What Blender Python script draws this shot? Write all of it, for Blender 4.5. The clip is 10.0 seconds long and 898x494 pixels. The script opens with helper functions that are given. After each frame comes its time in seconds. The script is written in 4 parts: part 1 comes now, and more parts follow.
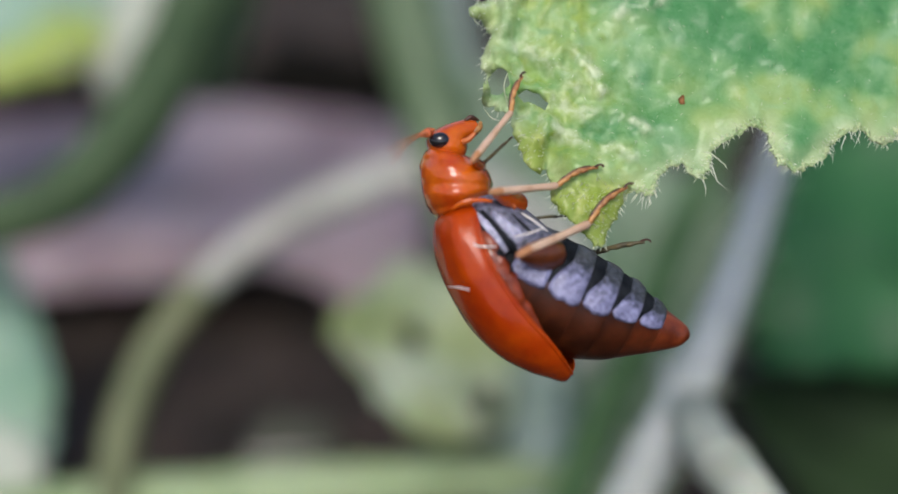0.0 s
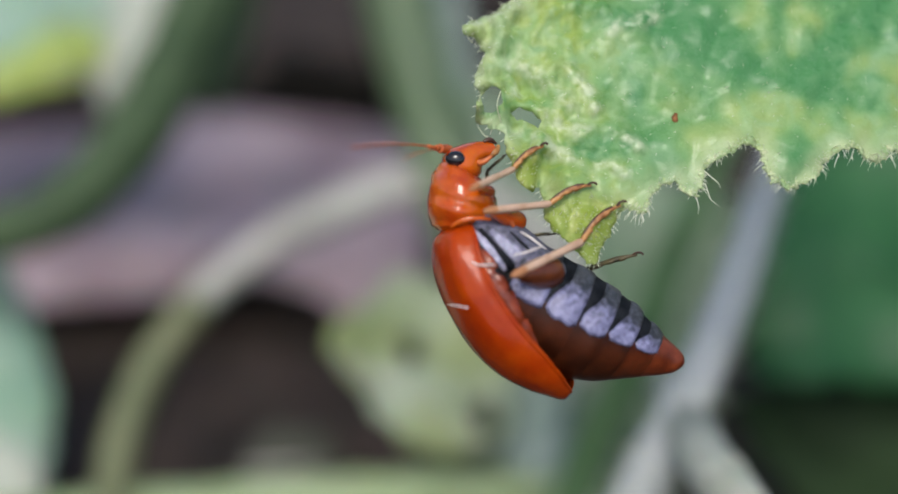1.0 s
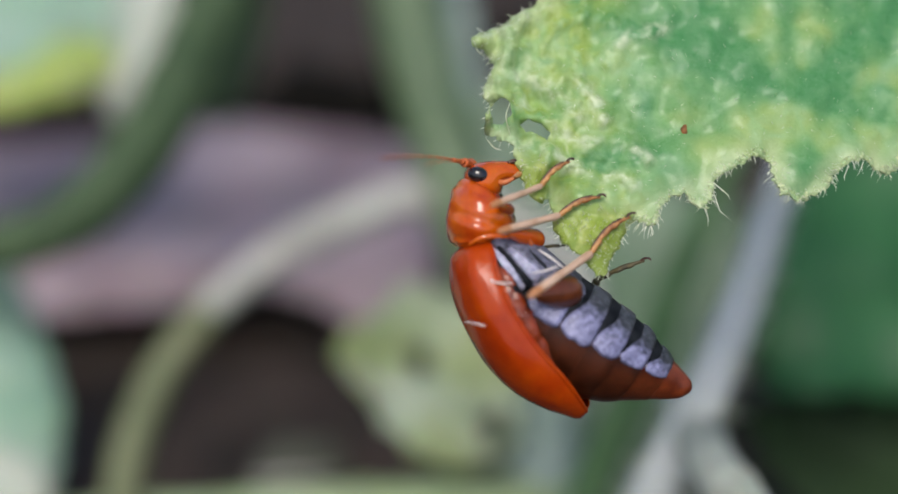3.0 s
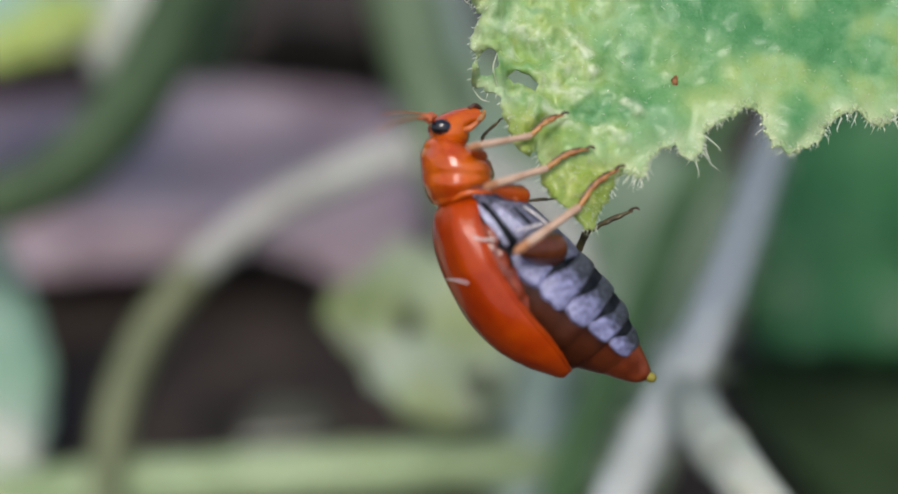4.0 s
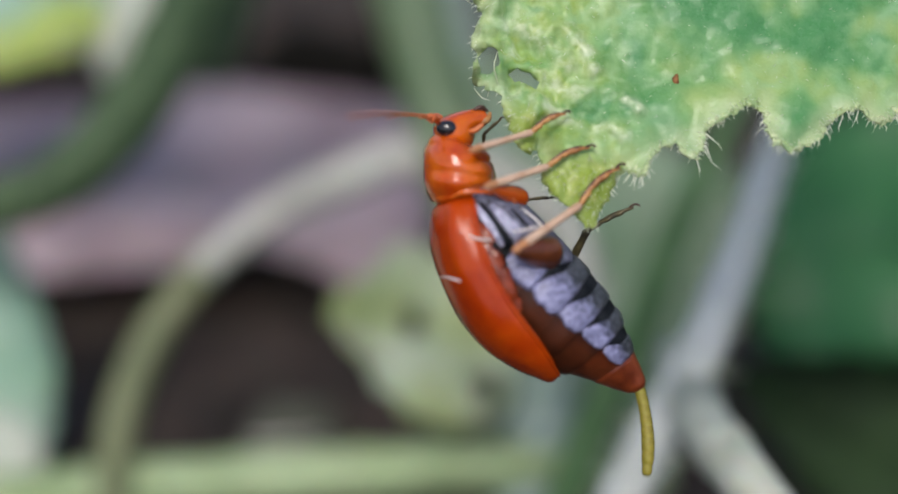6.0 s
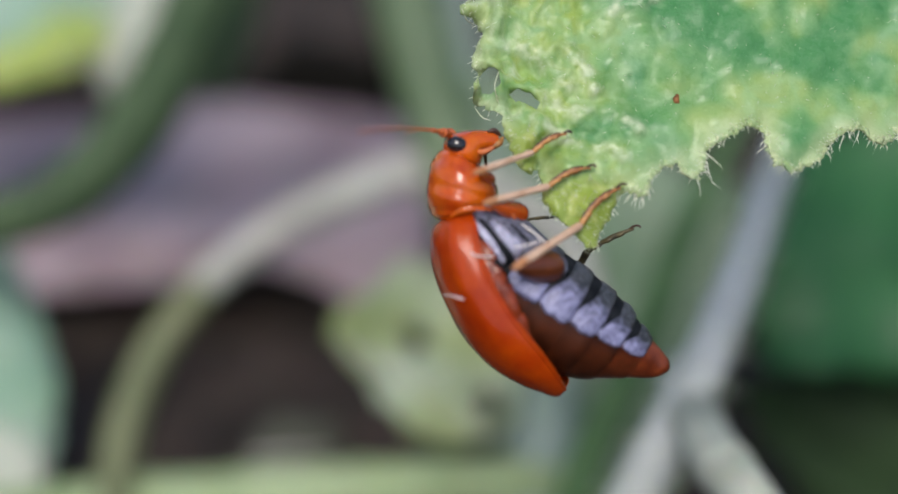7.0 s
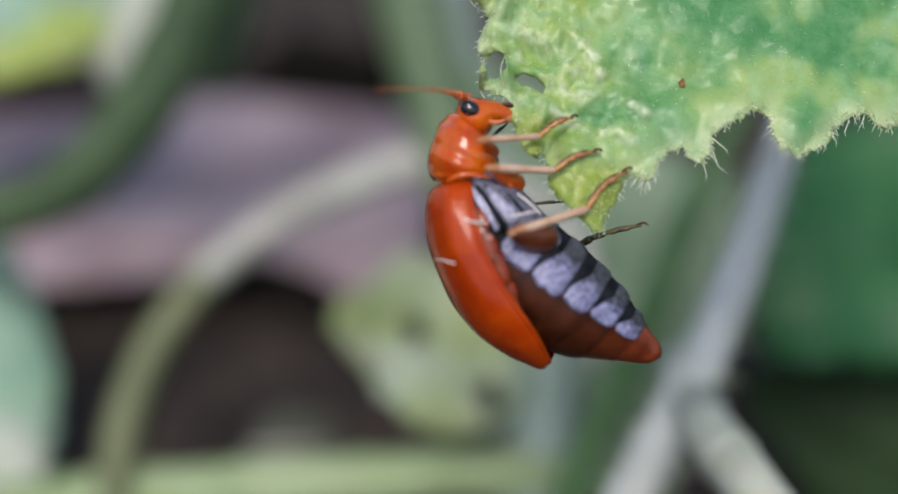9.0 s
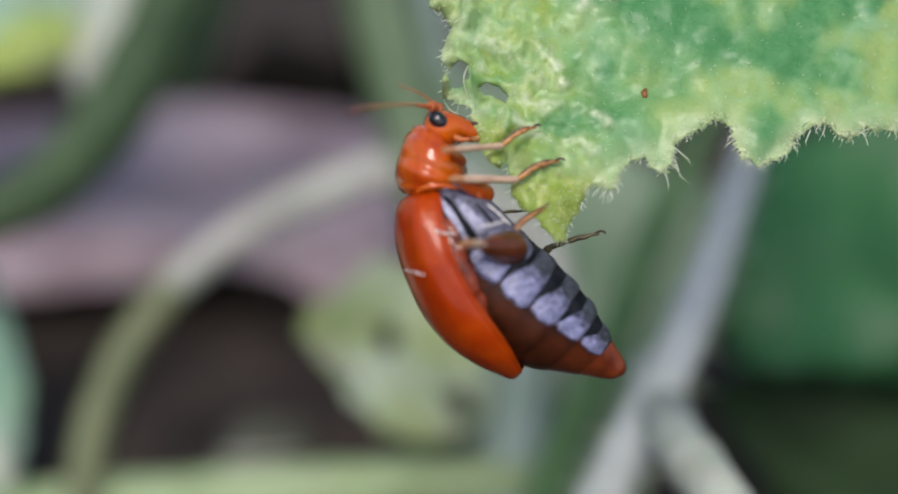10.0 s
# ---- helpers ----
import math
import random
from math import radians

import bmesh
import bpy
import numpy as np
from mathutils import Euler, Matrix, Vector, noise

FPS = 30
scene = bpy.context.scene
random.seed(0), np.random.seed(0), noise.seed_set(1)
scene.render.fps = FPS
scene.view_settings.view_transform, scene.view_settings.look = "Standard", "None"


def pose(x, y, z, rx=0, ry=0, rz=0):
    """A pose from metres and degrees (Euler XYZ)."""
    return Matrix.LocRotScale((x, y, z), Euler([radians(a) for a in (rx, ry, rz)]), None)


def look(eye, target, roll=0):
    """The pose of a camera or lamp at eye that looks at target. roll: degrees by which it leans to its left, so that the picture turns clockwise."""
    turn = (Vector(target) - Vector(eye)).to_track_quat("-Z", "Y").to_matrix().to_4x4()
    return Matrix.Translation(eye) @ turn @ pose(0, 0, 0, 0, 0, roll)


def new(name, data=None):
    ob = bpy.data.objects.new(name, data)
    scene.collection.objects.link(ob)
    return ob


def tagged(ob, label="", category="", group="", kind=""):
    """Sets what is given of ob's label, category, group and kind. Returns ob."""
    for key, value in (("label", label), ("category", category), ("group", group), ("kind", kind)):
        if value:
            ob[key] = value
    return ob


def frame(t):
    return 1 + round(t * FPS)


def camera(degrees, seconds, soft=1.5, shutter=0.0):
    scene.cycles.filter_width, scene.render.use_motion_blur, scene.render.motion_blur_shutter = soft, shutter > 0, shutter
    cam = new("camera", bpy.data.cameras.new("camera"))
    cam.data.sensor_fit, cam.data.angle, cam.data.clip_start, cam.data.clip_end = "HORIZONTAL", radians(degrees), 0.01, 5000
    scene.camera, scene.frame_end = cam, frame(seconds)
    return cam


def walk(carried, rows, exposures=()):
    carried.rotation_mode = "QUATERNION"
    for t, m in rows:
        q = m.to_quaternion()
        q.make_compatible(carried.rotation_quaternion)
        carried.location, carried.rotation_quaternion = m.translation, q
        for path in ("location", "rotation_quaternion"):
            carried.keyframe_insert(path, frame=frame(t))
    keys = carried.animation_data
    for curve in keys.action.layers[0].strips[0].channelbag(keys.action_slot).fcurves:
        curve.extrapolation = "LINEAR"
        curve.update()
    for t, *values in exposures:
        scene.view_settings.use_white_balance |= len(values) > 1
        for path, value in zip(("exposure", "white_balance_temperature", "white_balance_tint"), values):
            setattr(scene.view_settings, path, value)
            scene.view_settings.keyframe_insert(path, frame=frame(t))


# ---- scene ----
from mathutils.geometry import delaunay_2d_cdt

# ---------------------------------------------------------------- camera
# The site is laid out in a frame that looks down a slope of 30 degrees (x right, y into the depth, z up across the view),
# on a grid of 75 units to the millimetre.  V turns that frame into the world.
UNIT = 1e-3 / 75
EYE_HEIGHT = 0.045
FOCUS = 2154.0                       # distance of beetle and leaf edge, in units
V = pose(0, 0, EYE_HEIGHT, -30, 0, 0)

cam = camera(40.0, 10.0, soft=1.7, shutter=0.5)
cam.data.dof.use_dof = True
cam.data.dof.focus_distance = FOCUS * UNIT
cam.data.dof.aperture_fstop = 27.0
cam.data.dof.aperture_blades = 0

# seconds, millimetres right / ahead / up, degrees of yaw (left) and pitch (up)
PATH = [
    (0.0, 0.000, 0.000, -0.000, 0.000, 0.000),
    (0.5, 0.019, 0.000, 0.058, 0.012, 0.284),
    (1.0, 0.231, 0.000, 0.231, 0.141, 0.365),
    (1.5, 0.384, 0.000, 0.307, 0.075, 0.610),
    (2.0, 0.211, 0.000, 0.231, 0.156, 0.684),
    (2.2, 0.173, 0.000, 0.288, 0.265, 0.781),
    (3.3, 0.269, 0.000, 0.231, 0.537, 0.843),
    (3.5, 0.346, 0.000, 0.115, 0.238, 0.302),
    (4.0, 0.346, 0.480, 0.058, 0.158, -0.886),
    (4.5, 0.154, 0.480, -0.000, 0.892, -0.692),
    (5.0, -0.038, 0.480, -0.115, 0.695, -0.861),
    (5.5, 0.346, 0.480, -0.135, 0.664, -0.742),
    (6.8, 0.577, 0.480, 0.058, 0.379, -0.434),
    (7.0, 0.577, 0.480, 0.077, 0.698, -0.074),
    (7.5, 0.577, 0.480, 0.192, 0.432, 0.069),
    (8.0, 0.365, 0.480, 0.115, 1.074, -0.070),
    (8.5, 0.192, 0.480, -0.038, 0.117, 0.236),
    (9.0, 0.327, 0.480, -0.250, 0.466, -0.140),
    (9.5, 0.577, 0.480, -0.269, 0.432, -0.155),
    (10.0, 0.692, 0.480, -0.154, -0.508, 0.094),
]
walk(cam, [(t, V @ pose(x / 1000, y / 1000, z / 1000, 90 + pitch, 0, yaw)) for t, x, y, z, yaw, pitch in PATH])

# ---------------------------------------------------------------- light: an open, slightly veiled sky
world = bpy.data.worlds.new("sky")
scene.world = world
world.use_nodes = True
wn = world.node_tree.nodes
sky = wn.new("ShaderNodeTexSky")
sky.sky_type = "NISHITA"
sky.sun_disc = False
sky.sun_elevation = radians(57)
sky.sun_rotation = radians(-171)
sky.dust_density = 3.0
wn["Background"].inputs["Strength"].default_value = 0.16
world.node_tree.links.new(sky.outputs["Color"], wn["Background"].inputs["Color"])
sun = new("sun", bpy.data.lights.new("sun", "SUN"))
sun.data.energy = 2.1
sun.data.angle = radians(24)
sun.data.color = (1.0, 0.96, 0.9)
sun.matrix_world = look((-0.15, -0.95, 1.5), (0, 0, 0))
scene.view_settings.exposure = -0.06

# ---------------------------------------------------------------- materials


def material(name, a, b, size, rough=0.5, bump=0.15, fine=0.2, spec=0.5, coat=0.0, thin=0.0, metal=0.0, contrast=(0.35, 0.65)):
    """Two colours mixed in patches of that size (mm), finer grain on top, relief, and light let through where thin."""
    m = bpy.data.materials.new(name)
    m.use_nodes = True
    n, l = m.node_tree.nodes, m.node_tree.links
    bsdf = n["Principled BSDF"]
    tc = n.new("ShaderNodeTexCoord")
    big = n.new("ShaderNodeTexNoise")
    big.inputs["Scale"].default_value = 1000 / size
    big.inputs["Detail"].default_value = 4
    ramp = n.new("ShaderNodeValToRGB")
    ramp.color_ramp.elements[0].position, ramp.color_ramp.elements[1].position = contrast
    ramp.color_ramp.elements[0].color, ramp.color_ramp.elements[1].color = (*a, 1), (*b, 1)
    small = n.new("ShaderNodeTexNoise")
    small.inputs["Scale"].default_value = 9000 / size
    small.inputs["Detail"].default_value = 3
    mul = n.new("ShaderNodeMix")
    mul.data_type, mul.blend_type = "RGBA", "OVERLAY"
    mul.inputs["Factor"].default_value = fine
    bp = n.new("ShaderNodeBump")
    bp.inputs["Strength"].default_value = bump
    bp.inputs["Distance"].default_value = size * 1e-4
    l.new(tc.outputs["Object"], big.inputs["Vector"])
    l.new(tc.outputs["Object"], small.inputs["Vector"])
    l.new(big.outputs["Fac"], ramp.inputs["Fac"])
    l.new(ramp.outputs["Color"], mul.inputs["A"])
    l.new(small.outputs["Color"], mul.inputs["B"])
    l.new(mul.outputs["Result"], bsdf.inputs["Base Color"])
    l.new(small.outputs["Fac"], bp.inputs["Height"])
    l.new(bp.outputs["Normal"], bsdf.inputs["Normal"])
    bsdf.inputs["Roughness"].default_value = rough
    bsdf.inputs["Specular IOR Level"].default_value = spec
    bsdf.inputs["Coat Weight"].default_value = coat
    bsdf.inputs["Coat Roughness"].default_value = 0.1
    bsdf.inputs["Metallic"].default_value = metal
    if thin:
        tr = n.new("ShaderNodeBsdfTranslucent")
        mx = n.new("ShaderNodeMixShader")
        mx.inputs["Fac"].default_value = thin
        l.new(mul.outputs["Result"], tr.inputs["Color"])
        l.new(bsdf.outputs["BSDF"], mx.inputs[1])
        l.new(tr.outputs["BSDF"], mx.inputs[2])
        l.new(mx.outputs["Shader"], n["Material Output"].inputs["Surface"])
    return m


def blade_material():
    """Young leaf: green with soft yellow-green blotches, yellowing and pale where it is bitten, a faint net of veins, a sparkling downy grain."""
    m = bpy.data.materials.new("leaf_blade")
    m.use_nodes = True
    n, l = m.node_tree.nodes, m.node_tree.links
    bsdf = n["Principled BSDF"]
    tc = n.new("ShaderNodeTexCoord")

    def grain(scale, detail=3.0, rough=0.55):
        g = n.new("ShaderNodeTexNoise")
        g.inputs["Scale"].default_value, g.inputs["Detail"].default_value, g.inputs["Roughness"].default_value = scale, detail, rough
        l.new(tc.outputs["Object"], g.inputs["Vector"])
        return g.outputs["Fac"]

    def span(value, a, b, c, d):
        r = n.new("ShaderNodeMapRange")
        r.interpolation_type = "SMOOTHSTEP"
        for key, v in zip(("From Min", "From Max", "To Min", "To Max"), (a, b, c, d)):
            r.inputs[key].default_value = v
        l.new(value, r.inputs["Value"])
        return r.outputs["Result"]

    def times(a, b):
        k = n.new("ShaderNodeMath")
        k.operation = "MULTIPLY"
        l.new(a, k.inputs[0])
        l.new(b, k.inputs[1])
        return k.outputs[0]

    def blend(fac, a, b, mode="MIX"):
        x = n.new("ShaderNodeMix")
        x.data_type, x.blend_type = "RGBA", mode
        for key, v in (("Factor", fac), ("A", a), ("B", b)):
            if isinstance(v, (tuple, float)):
                x.inputs[key].default_value = v
            else:
                l.new(v, x.inputs[key])
        return x.outputs["Result"]
    sep = n.new("ShaderNodeSeparateXYZ")
    l.new(tc.outputs["Object"], sep.inputs["Vector"])
    bite = span(sep.outputs["X"], -0.0062, -0.0026, 1.0, 0.0)
    col = blend(span(grain(420, 2), 0.38, 0.62, 0, 1), (0.085, 0.285, 0.10, 1), (0.21, 0.42, 0.15, 1))
    col = blend(span(grain(480, 2), 0.46, 0.62, 0, 0.85), col, (0.37, 0.50, 0.16, 1))
    col = blend(times(bite, span(grain(1000, 3), 0.34, 0.6, 0, 1)), col, (0.33, 0.46, 0.085, 1))
    col = blend(times(bite, span(grain(1300, 4), 0.54, 0.74, 0, 0.55)), col, (0.62, 0.73, 0.44, 1))
    col = blend(times(bite, span(grain(1900, 2), 0.54, 0.66, 0, 0.6)), col, (0.17, 0.35, 0.10, 1))
    vor = n.new("ShaderNodeTexVoronoi")
    vor.feature = "DISTANCE_TO_EDGE"
    vor.inputs["Scale"].default_value = 760
    warp = n.new("ShaderNodeTexNoise")
    warp.inputs["Scale"].default_value = 1500
    add = n.new("ShaderNodeMix")
    add.data_type, add.blend_type = "RGBA", "LINEAR_LIGHT"
    add.inputs["Factor"].default_value = 0.0007
    l.new(tc.outputs["Object"], warp.inputs["Vector"])
    l.new(tc.outputs["Object"], add.inputs["A"])
    l.new(warp.outputs["Color"], add.inputs["B"])
    l.new(add.outputs["Result"], vor.inputs["Vector"])
    col = blend(times(span(vor.outputs["Distance"], 0.0, 0.2, 0.55, 0.0), span(grain(600), 0.4, 0.6, 0, 1)), col, (0.30, 0.52, 0.24, 1))
    col = blend(span(grain(700, 2), 0.52, 0.74, 0, 0.4), col, (0.27, 0.50, 0.30, 1))
    torn = n.new("ShaderNodeAttribute")
    torn.attribute_name = "tissue_glint"
    # pale torn creases; their white highlights are put into the colour too
    col = blend(times(torn.outputs["Fac"], span(grain(2600, 4), 0.34, 0.66, 0.0, 0.8)), col, (0.72, 0.80, 0.56, 1))
    lobe = n.new("ShaderNodeAttribute")
    lobe.attribute_name = "lobe"
    col = blend(times(lobe.outputs["Fac"], span(grain(1500, 3), 0.2, 0.6, 0.75, 1.0)), col, (0.27, 0.37, 0.04, 1))
    col = blend(times(lobe.outputs["Fac"], span(grain(2600, 3), 0.5, 0.68, 0.0, 0.7)), col, (0.52, 0.58, 0.17, 1))
    edge = n.new("ShaderNodeAttribute")
    edge.attribute_name = "border"
    col = blend(times(edge.outputs["Fac"], span(grain(1600, 3), 0.32, 0.62, 0.45, 1.0)), col, (0.52, 0.62, 0.34, 1))
    speck = grain(13000, 3, 0.7)
    col = blend(span(speck, 0.54, 0.76, 0, 0.16), col, (0.50, 0.68, 0.44, 1))
    col = blend(span(speck, 0.46, 0.30, 0, 0.10), col, (0.05, 0.20, 0.06, 1))
    bp = n.new("ShaderNodeBump")
    bp.inputs["Strength"].default_value, bp.inputs["Distance"].default_value = 0.22, 0.00006
    l.new(speck, bp.inputs["Height"])
    bp2 = n.new("ShaderNodeBump")
    bp2.inputs["Strength"].default_value, bp2.inputs["Distance"].default_value = 0.16, 0.00015
    l.new(grain(3600, 3), bp2.inputs["Height"])
    l.new(bp.outputs["Normal"], bp2.inputs["Normal"])
    l.new(bp2.outputs["Normal"], bsdf.inputs["Normal"])
    l.new(col, bsdf.inputs["Base Color"])
    l.new(times(span(grain(3800), 0.38, 0.62, 0.2, 0.5), span(torn.outputs["Fac"], 0.2, 0.8, 1.0, 0.3)), bsdf.inputs["Roughness"])
    bsdf.inputs["Coat Weight"].default_value, bsdf.inputs["Coat Roughness"].default_value = 0.06, 0.1
    bsdf.inputs["Specular IOR Level"].default_value = 0.35
    tr = n.new("ShaderNodeBsdfTranslucent")
    mx = n.new("ShaderNodeMixShader")
    mx.inputs["Fac"].default_value = 0.25
    l.new(col, tr.inputs["Color"])
    l.new(bsdf.outputs["BSDF"], mx.inputs[1])
    l.new(tr.outputs["BSDF"], mx.inputs[2])
    l.new(mx.outputs["Shader"], n["Material Output"].inputs["Surface"])
    return m


def belly_material():
    """Grey belly plates: dense silver down at the sides, thinning out (attribute "down") to bare slate grey along the
    middle. The fade paints in shade as well.
    """
    m = bpy.data.materials.new("downy_belly_shade")
    m.use_nodes = True
    n, l = m.node_tree.nodes, m.node_tree.links
    bsdf = n["Principled BSDF"]
    tc = n.new("ShaderNodeTexCoord")

    def grain(scale, detail):
        g = n.new("ShaderNodeTexNoise")
        g.inputs["Scale"].default_value, g.inputs["Detail"].default_value = scale, detail
        l.new(tc.outputs["Object"], g.inputs["Vector"])
        return g.outputs["Fac"]

    def ramp(fac, lo, hi, a, b):
        r = n.new("ShaderNodeValToRGB")
        r.color_ramp.elements[0].position, r.color_ramp.elements[1].position = lo, hi
        r.color_ramp.elements[0].color, r.color_ramp.elements[1].color = (*a, 1), (*b, 1)
        l.new(fac, r.inputs["Fac"])
        return r.outputs["Color"]
    patch, fine = grain(8200, 4), grain(24000, 4)
    silver = ramp(patch, 0.3, 0.74, (0.085, 0.087, 0.165), (0.30, 0.305, 0.50))
    slate = ramp(patch, 0.35, 0.68, (0.011, 0.013, 0.016), (0.08, 0.084, 0.10))
    dense = n.new("ShaderNodeAttribute")
    dense.attribute_name = "down"
    edge = n.new("ShaderNodeMath")
    edge.operation = "MULTIPLY_ADD"
    l.new(patch, edge.inputs[0])
    edge.inputs[1].default_value = 0.7
    l.new(dense.outputs["Fac"], edge.inputs[2])
    fac = n.new("ShaderNodeMapRange")
    fac.interpolation_type = "SMOOTHSTEP"
    fac.inputs["From Min"].default_value, fac.inputs["From Max"].default_value = 0.35, 1.15
    l.new(edge.outputs[0], fac.inputs["Value"])
    mix = n.new("ShaderNodeMix")
    mix.data_type = "RGBA"
    l.new(fac.outputs["Result"], mix.inputs["Factor"])
    l.new(slate, mix.inputs["A"])
    l.new(silver, mix.inputs["B"])
    over = n.new("ShaderNodeMix")
    over.data_type, over.blend_type = "RGBA", "OVERLAY"
    over.inputs["Factor"].default_value = 0.45
    l.new(mix.outputs["Result"], over.inputs["A"])
    l.new(fine, over.inputs["B"])
    l.new(over.outputs["Result"], bsdf.inputs["Base Color"])
    bp = n.new("ShaderNodeBump")
    bp.inputs["Strength"].default_value, bp.inputs["Distance"].default_value = 0.7, 0.00002
    l.new(fine, bp.inputs["Height"])
    l.new(bp.outputs["Normal"], bsdf.inputs["Normal"])
    bsdf.inputs["Roughness"].default_value = 0.34
    return m


M_BLADE = blade_material()
M_BELLY = belly_material()
M_HAIR = material("leaf_hair", (0.74, 0.80, 0.58), (0.88, 0.90, 0.78), 0.5, rough=0.3, bump=0.0, fine=0.0, thin=0.5)
M_SHELL = material("orange_shell", (0.285, 0.0235, 0.0004), (0.405, 0.049, 0.0008), 0.9, rough=0.26, bump=0.12, fine=0.15, spec=0.18, coat=0.22)
M_COLLAR = material("orange_collar", (0.41, 0.043, 0.001), (0.58, 0.115, 0.003), 0.9, rough=0.16, bump=0.18, fine=0.15, spec=0.3, coat=0.7)
M_FOLD = material("red_brown_fold", (0.13, 0.018, 0.003), (0.26, 0.04, 0.008), 0.35, rough=0.2, bump=0.5, fine=0.3, spec=0.4, coat=0.5)
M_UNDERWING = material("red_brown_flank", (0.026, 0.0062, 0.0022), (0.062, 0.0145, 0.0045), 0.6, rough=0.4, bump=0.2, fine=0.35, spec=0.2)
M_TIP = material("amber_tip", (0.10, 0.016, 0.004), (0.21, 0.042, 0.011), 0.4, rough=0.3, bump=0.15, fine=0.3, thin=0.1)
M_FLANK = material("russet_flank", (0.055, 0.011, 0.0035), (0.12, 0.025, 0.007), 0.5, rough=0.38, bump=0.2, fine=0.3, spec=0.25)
M_SPECK = material("rust_speck", (0.12, 0.04, 0.008), (0.26, 0.10, 0.02), 0.1, rough=0.6, bump=0.4, fine=0.3)
M_DARK = material("dark_membrane", (0.004, 0.005, 0.007), (0.016, 0.018, 0.022), 0.3, rough=0.6, bump=0.2, fine=0.2, spec=0.08)



M_PLATE = material("lilac_plate", (0.20, 0.20, 0.30), (0.44, 0.44, 0.58), 0.13, rough=0.35, bump=0.5, fine=0.5)
M_SHIN = material("pinkish_tan_shin", (0.46, 0.29, 0.19), (0.58, 0.40, 0.29), 0.4, rough=0.35, bump=0.1, fine=0.15)
M_THIGH = material("brown_thigh", (0.055, 0.012, 0.003), (0.13, 0.032, 0.008), 0.5, rough=0.28, bump=0.1, fine=0.2, coat=0.2)
M_FOOT = material("russet_foot", (0.24, 0.088, 0.022), (0.48, 0.24, 0.075), 0.14, rough=0.4, bump=0.2, fine=0.2)
M_KNEE = material("orange_knee", (0.34, 0.13, 0.05), (0.46, 0.22, 0.10), 0.3, rough=0.35, bump=0.1, fine=0.2)
M_CLAW = material("dark_claw", (0.03, 0.012, 0.008), (0.08, 0.03, 0.015), 0.2, rough=0.4, bump=0.1)
M_FARLEG = material("dark_leg", (0.035, 0.03, 0.016), (0.10, 0.08, 0.032), 0.3, rough=0.4, bump=0.2)
M_CHEST = material("slate_chest", (0.045, 0.047, 0.068), (0.19, 0.19, 0.27), 0.12, rough=0.4, bump=0.5, fine=0.5, spec=0.3)
M_EYE = material("black_eye", (0.004, 0.004, 0.006), (0.012, 0.012, 0.018), 0.2, rough=0.12, bump=0.05, fine=0.1, coat=0.6)
M_FEELER = material("orange_feeler", (0.40, 0.075, 0.014), (0.52, 0.15, 0.045), 0.4, rough=0.4, bump=0.1)
M_BRISTLE = material("pale_bristle", (0.80, 0.72, 0.66), (0.9, 0.85, 0.8), 0.4, rough=0.4, bump=0.0)
M_FRASS = material("olive_frass", (0.22, 0.185, 0.022), (0.39, 0.33, 0.05), 0.25, rough=0.22, bump=0.2, fine=0.25, coat=0.4, thin=0.3)
M_STEM = material("green_stem", (0.07, 0.118, 0.055), (0.11, 0.165, 0.082), 3.0, rough=0.5, bump=0.3, fine=0.3)
M_STEM_DARK = material("deep_green_stem", (0.030, 0.062, 0.021), (0.052, 0.092, 0.036), 3.0, rough=0.7, bump=0.3, fine=0.3)
M_STEM_SHADE = material("shade_green_stem", (0.04, 0.105, 0.03), (0.07, 0.15, 0.05), 3.0, rough=0.6, bump=0.3, fine=0.3)
M_STEM_BLUE = material("blue_grey_stem", (0.165, 0.23, 0.20), (0.25, 0.32, 0.285), 3.0, rough=0.6, bump=0.3, fine=0.3)
M_LEAF_LOW_SHADE = material("low_leaf_shade", (0.013, 0.030, 0.010), (0.024, 0.050, 0.016), 5.0, rough=0.7, bump=0.3, fine=0.3, spec=0.2)
M_LEAFLET = material("withered_leaflet", (0.04, 0.045, 0.032), (0.085, 0.085, 0.065), 4.0, rough=0.7, bump=0.3, fine=0.3)
M_STEM_CREAM = material("cream_stem", (0.34, 0.36, 0.30), (0.46, 0.49, 0.42), 2.0, rough=0.6, bump=0.4, fine=0.3)
M_STEM_OLIVE_SHADE = material("olive_stem_shade", (0.105, 0.128, 0.058), (0.165, 0.185, 0.095), 3.0, rough=0.6, bump=0.3, fine=0.3)
M_STEM_PALE = material("pale_stem", (0.30, 0.30, 0.26), (0.40, 0.40, 0.36), 3.0, rough=0.6, bump=0.3, fine=0.3)
M_STEM_GREY = material("downy_grey_stem", (0.60, 0.63, 0.62), (0.77, 0.80, 0.79), 2.0, rough=0.7, bump=0.5, fine=0.3)
M_LEAF_FAR = material("young_leaf", (0.25, 0.315, 0.115), (0.38, 0.455, 0.345), 4.0, rough=0.5, bump=0.3, fine=0.3, thin=0.25)
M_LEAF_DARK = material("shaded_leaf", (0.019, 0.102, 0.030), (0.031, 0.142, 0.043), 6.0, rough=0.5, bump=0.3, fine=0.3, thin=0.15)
M_LEAF_TEAL = material("dull_leaf", (0.26, 0.43, 0.31), (0.38, 0.53, 0.41), 6.0, rough=0.45, bump=0.3, fine=0.3, thin=0.25)
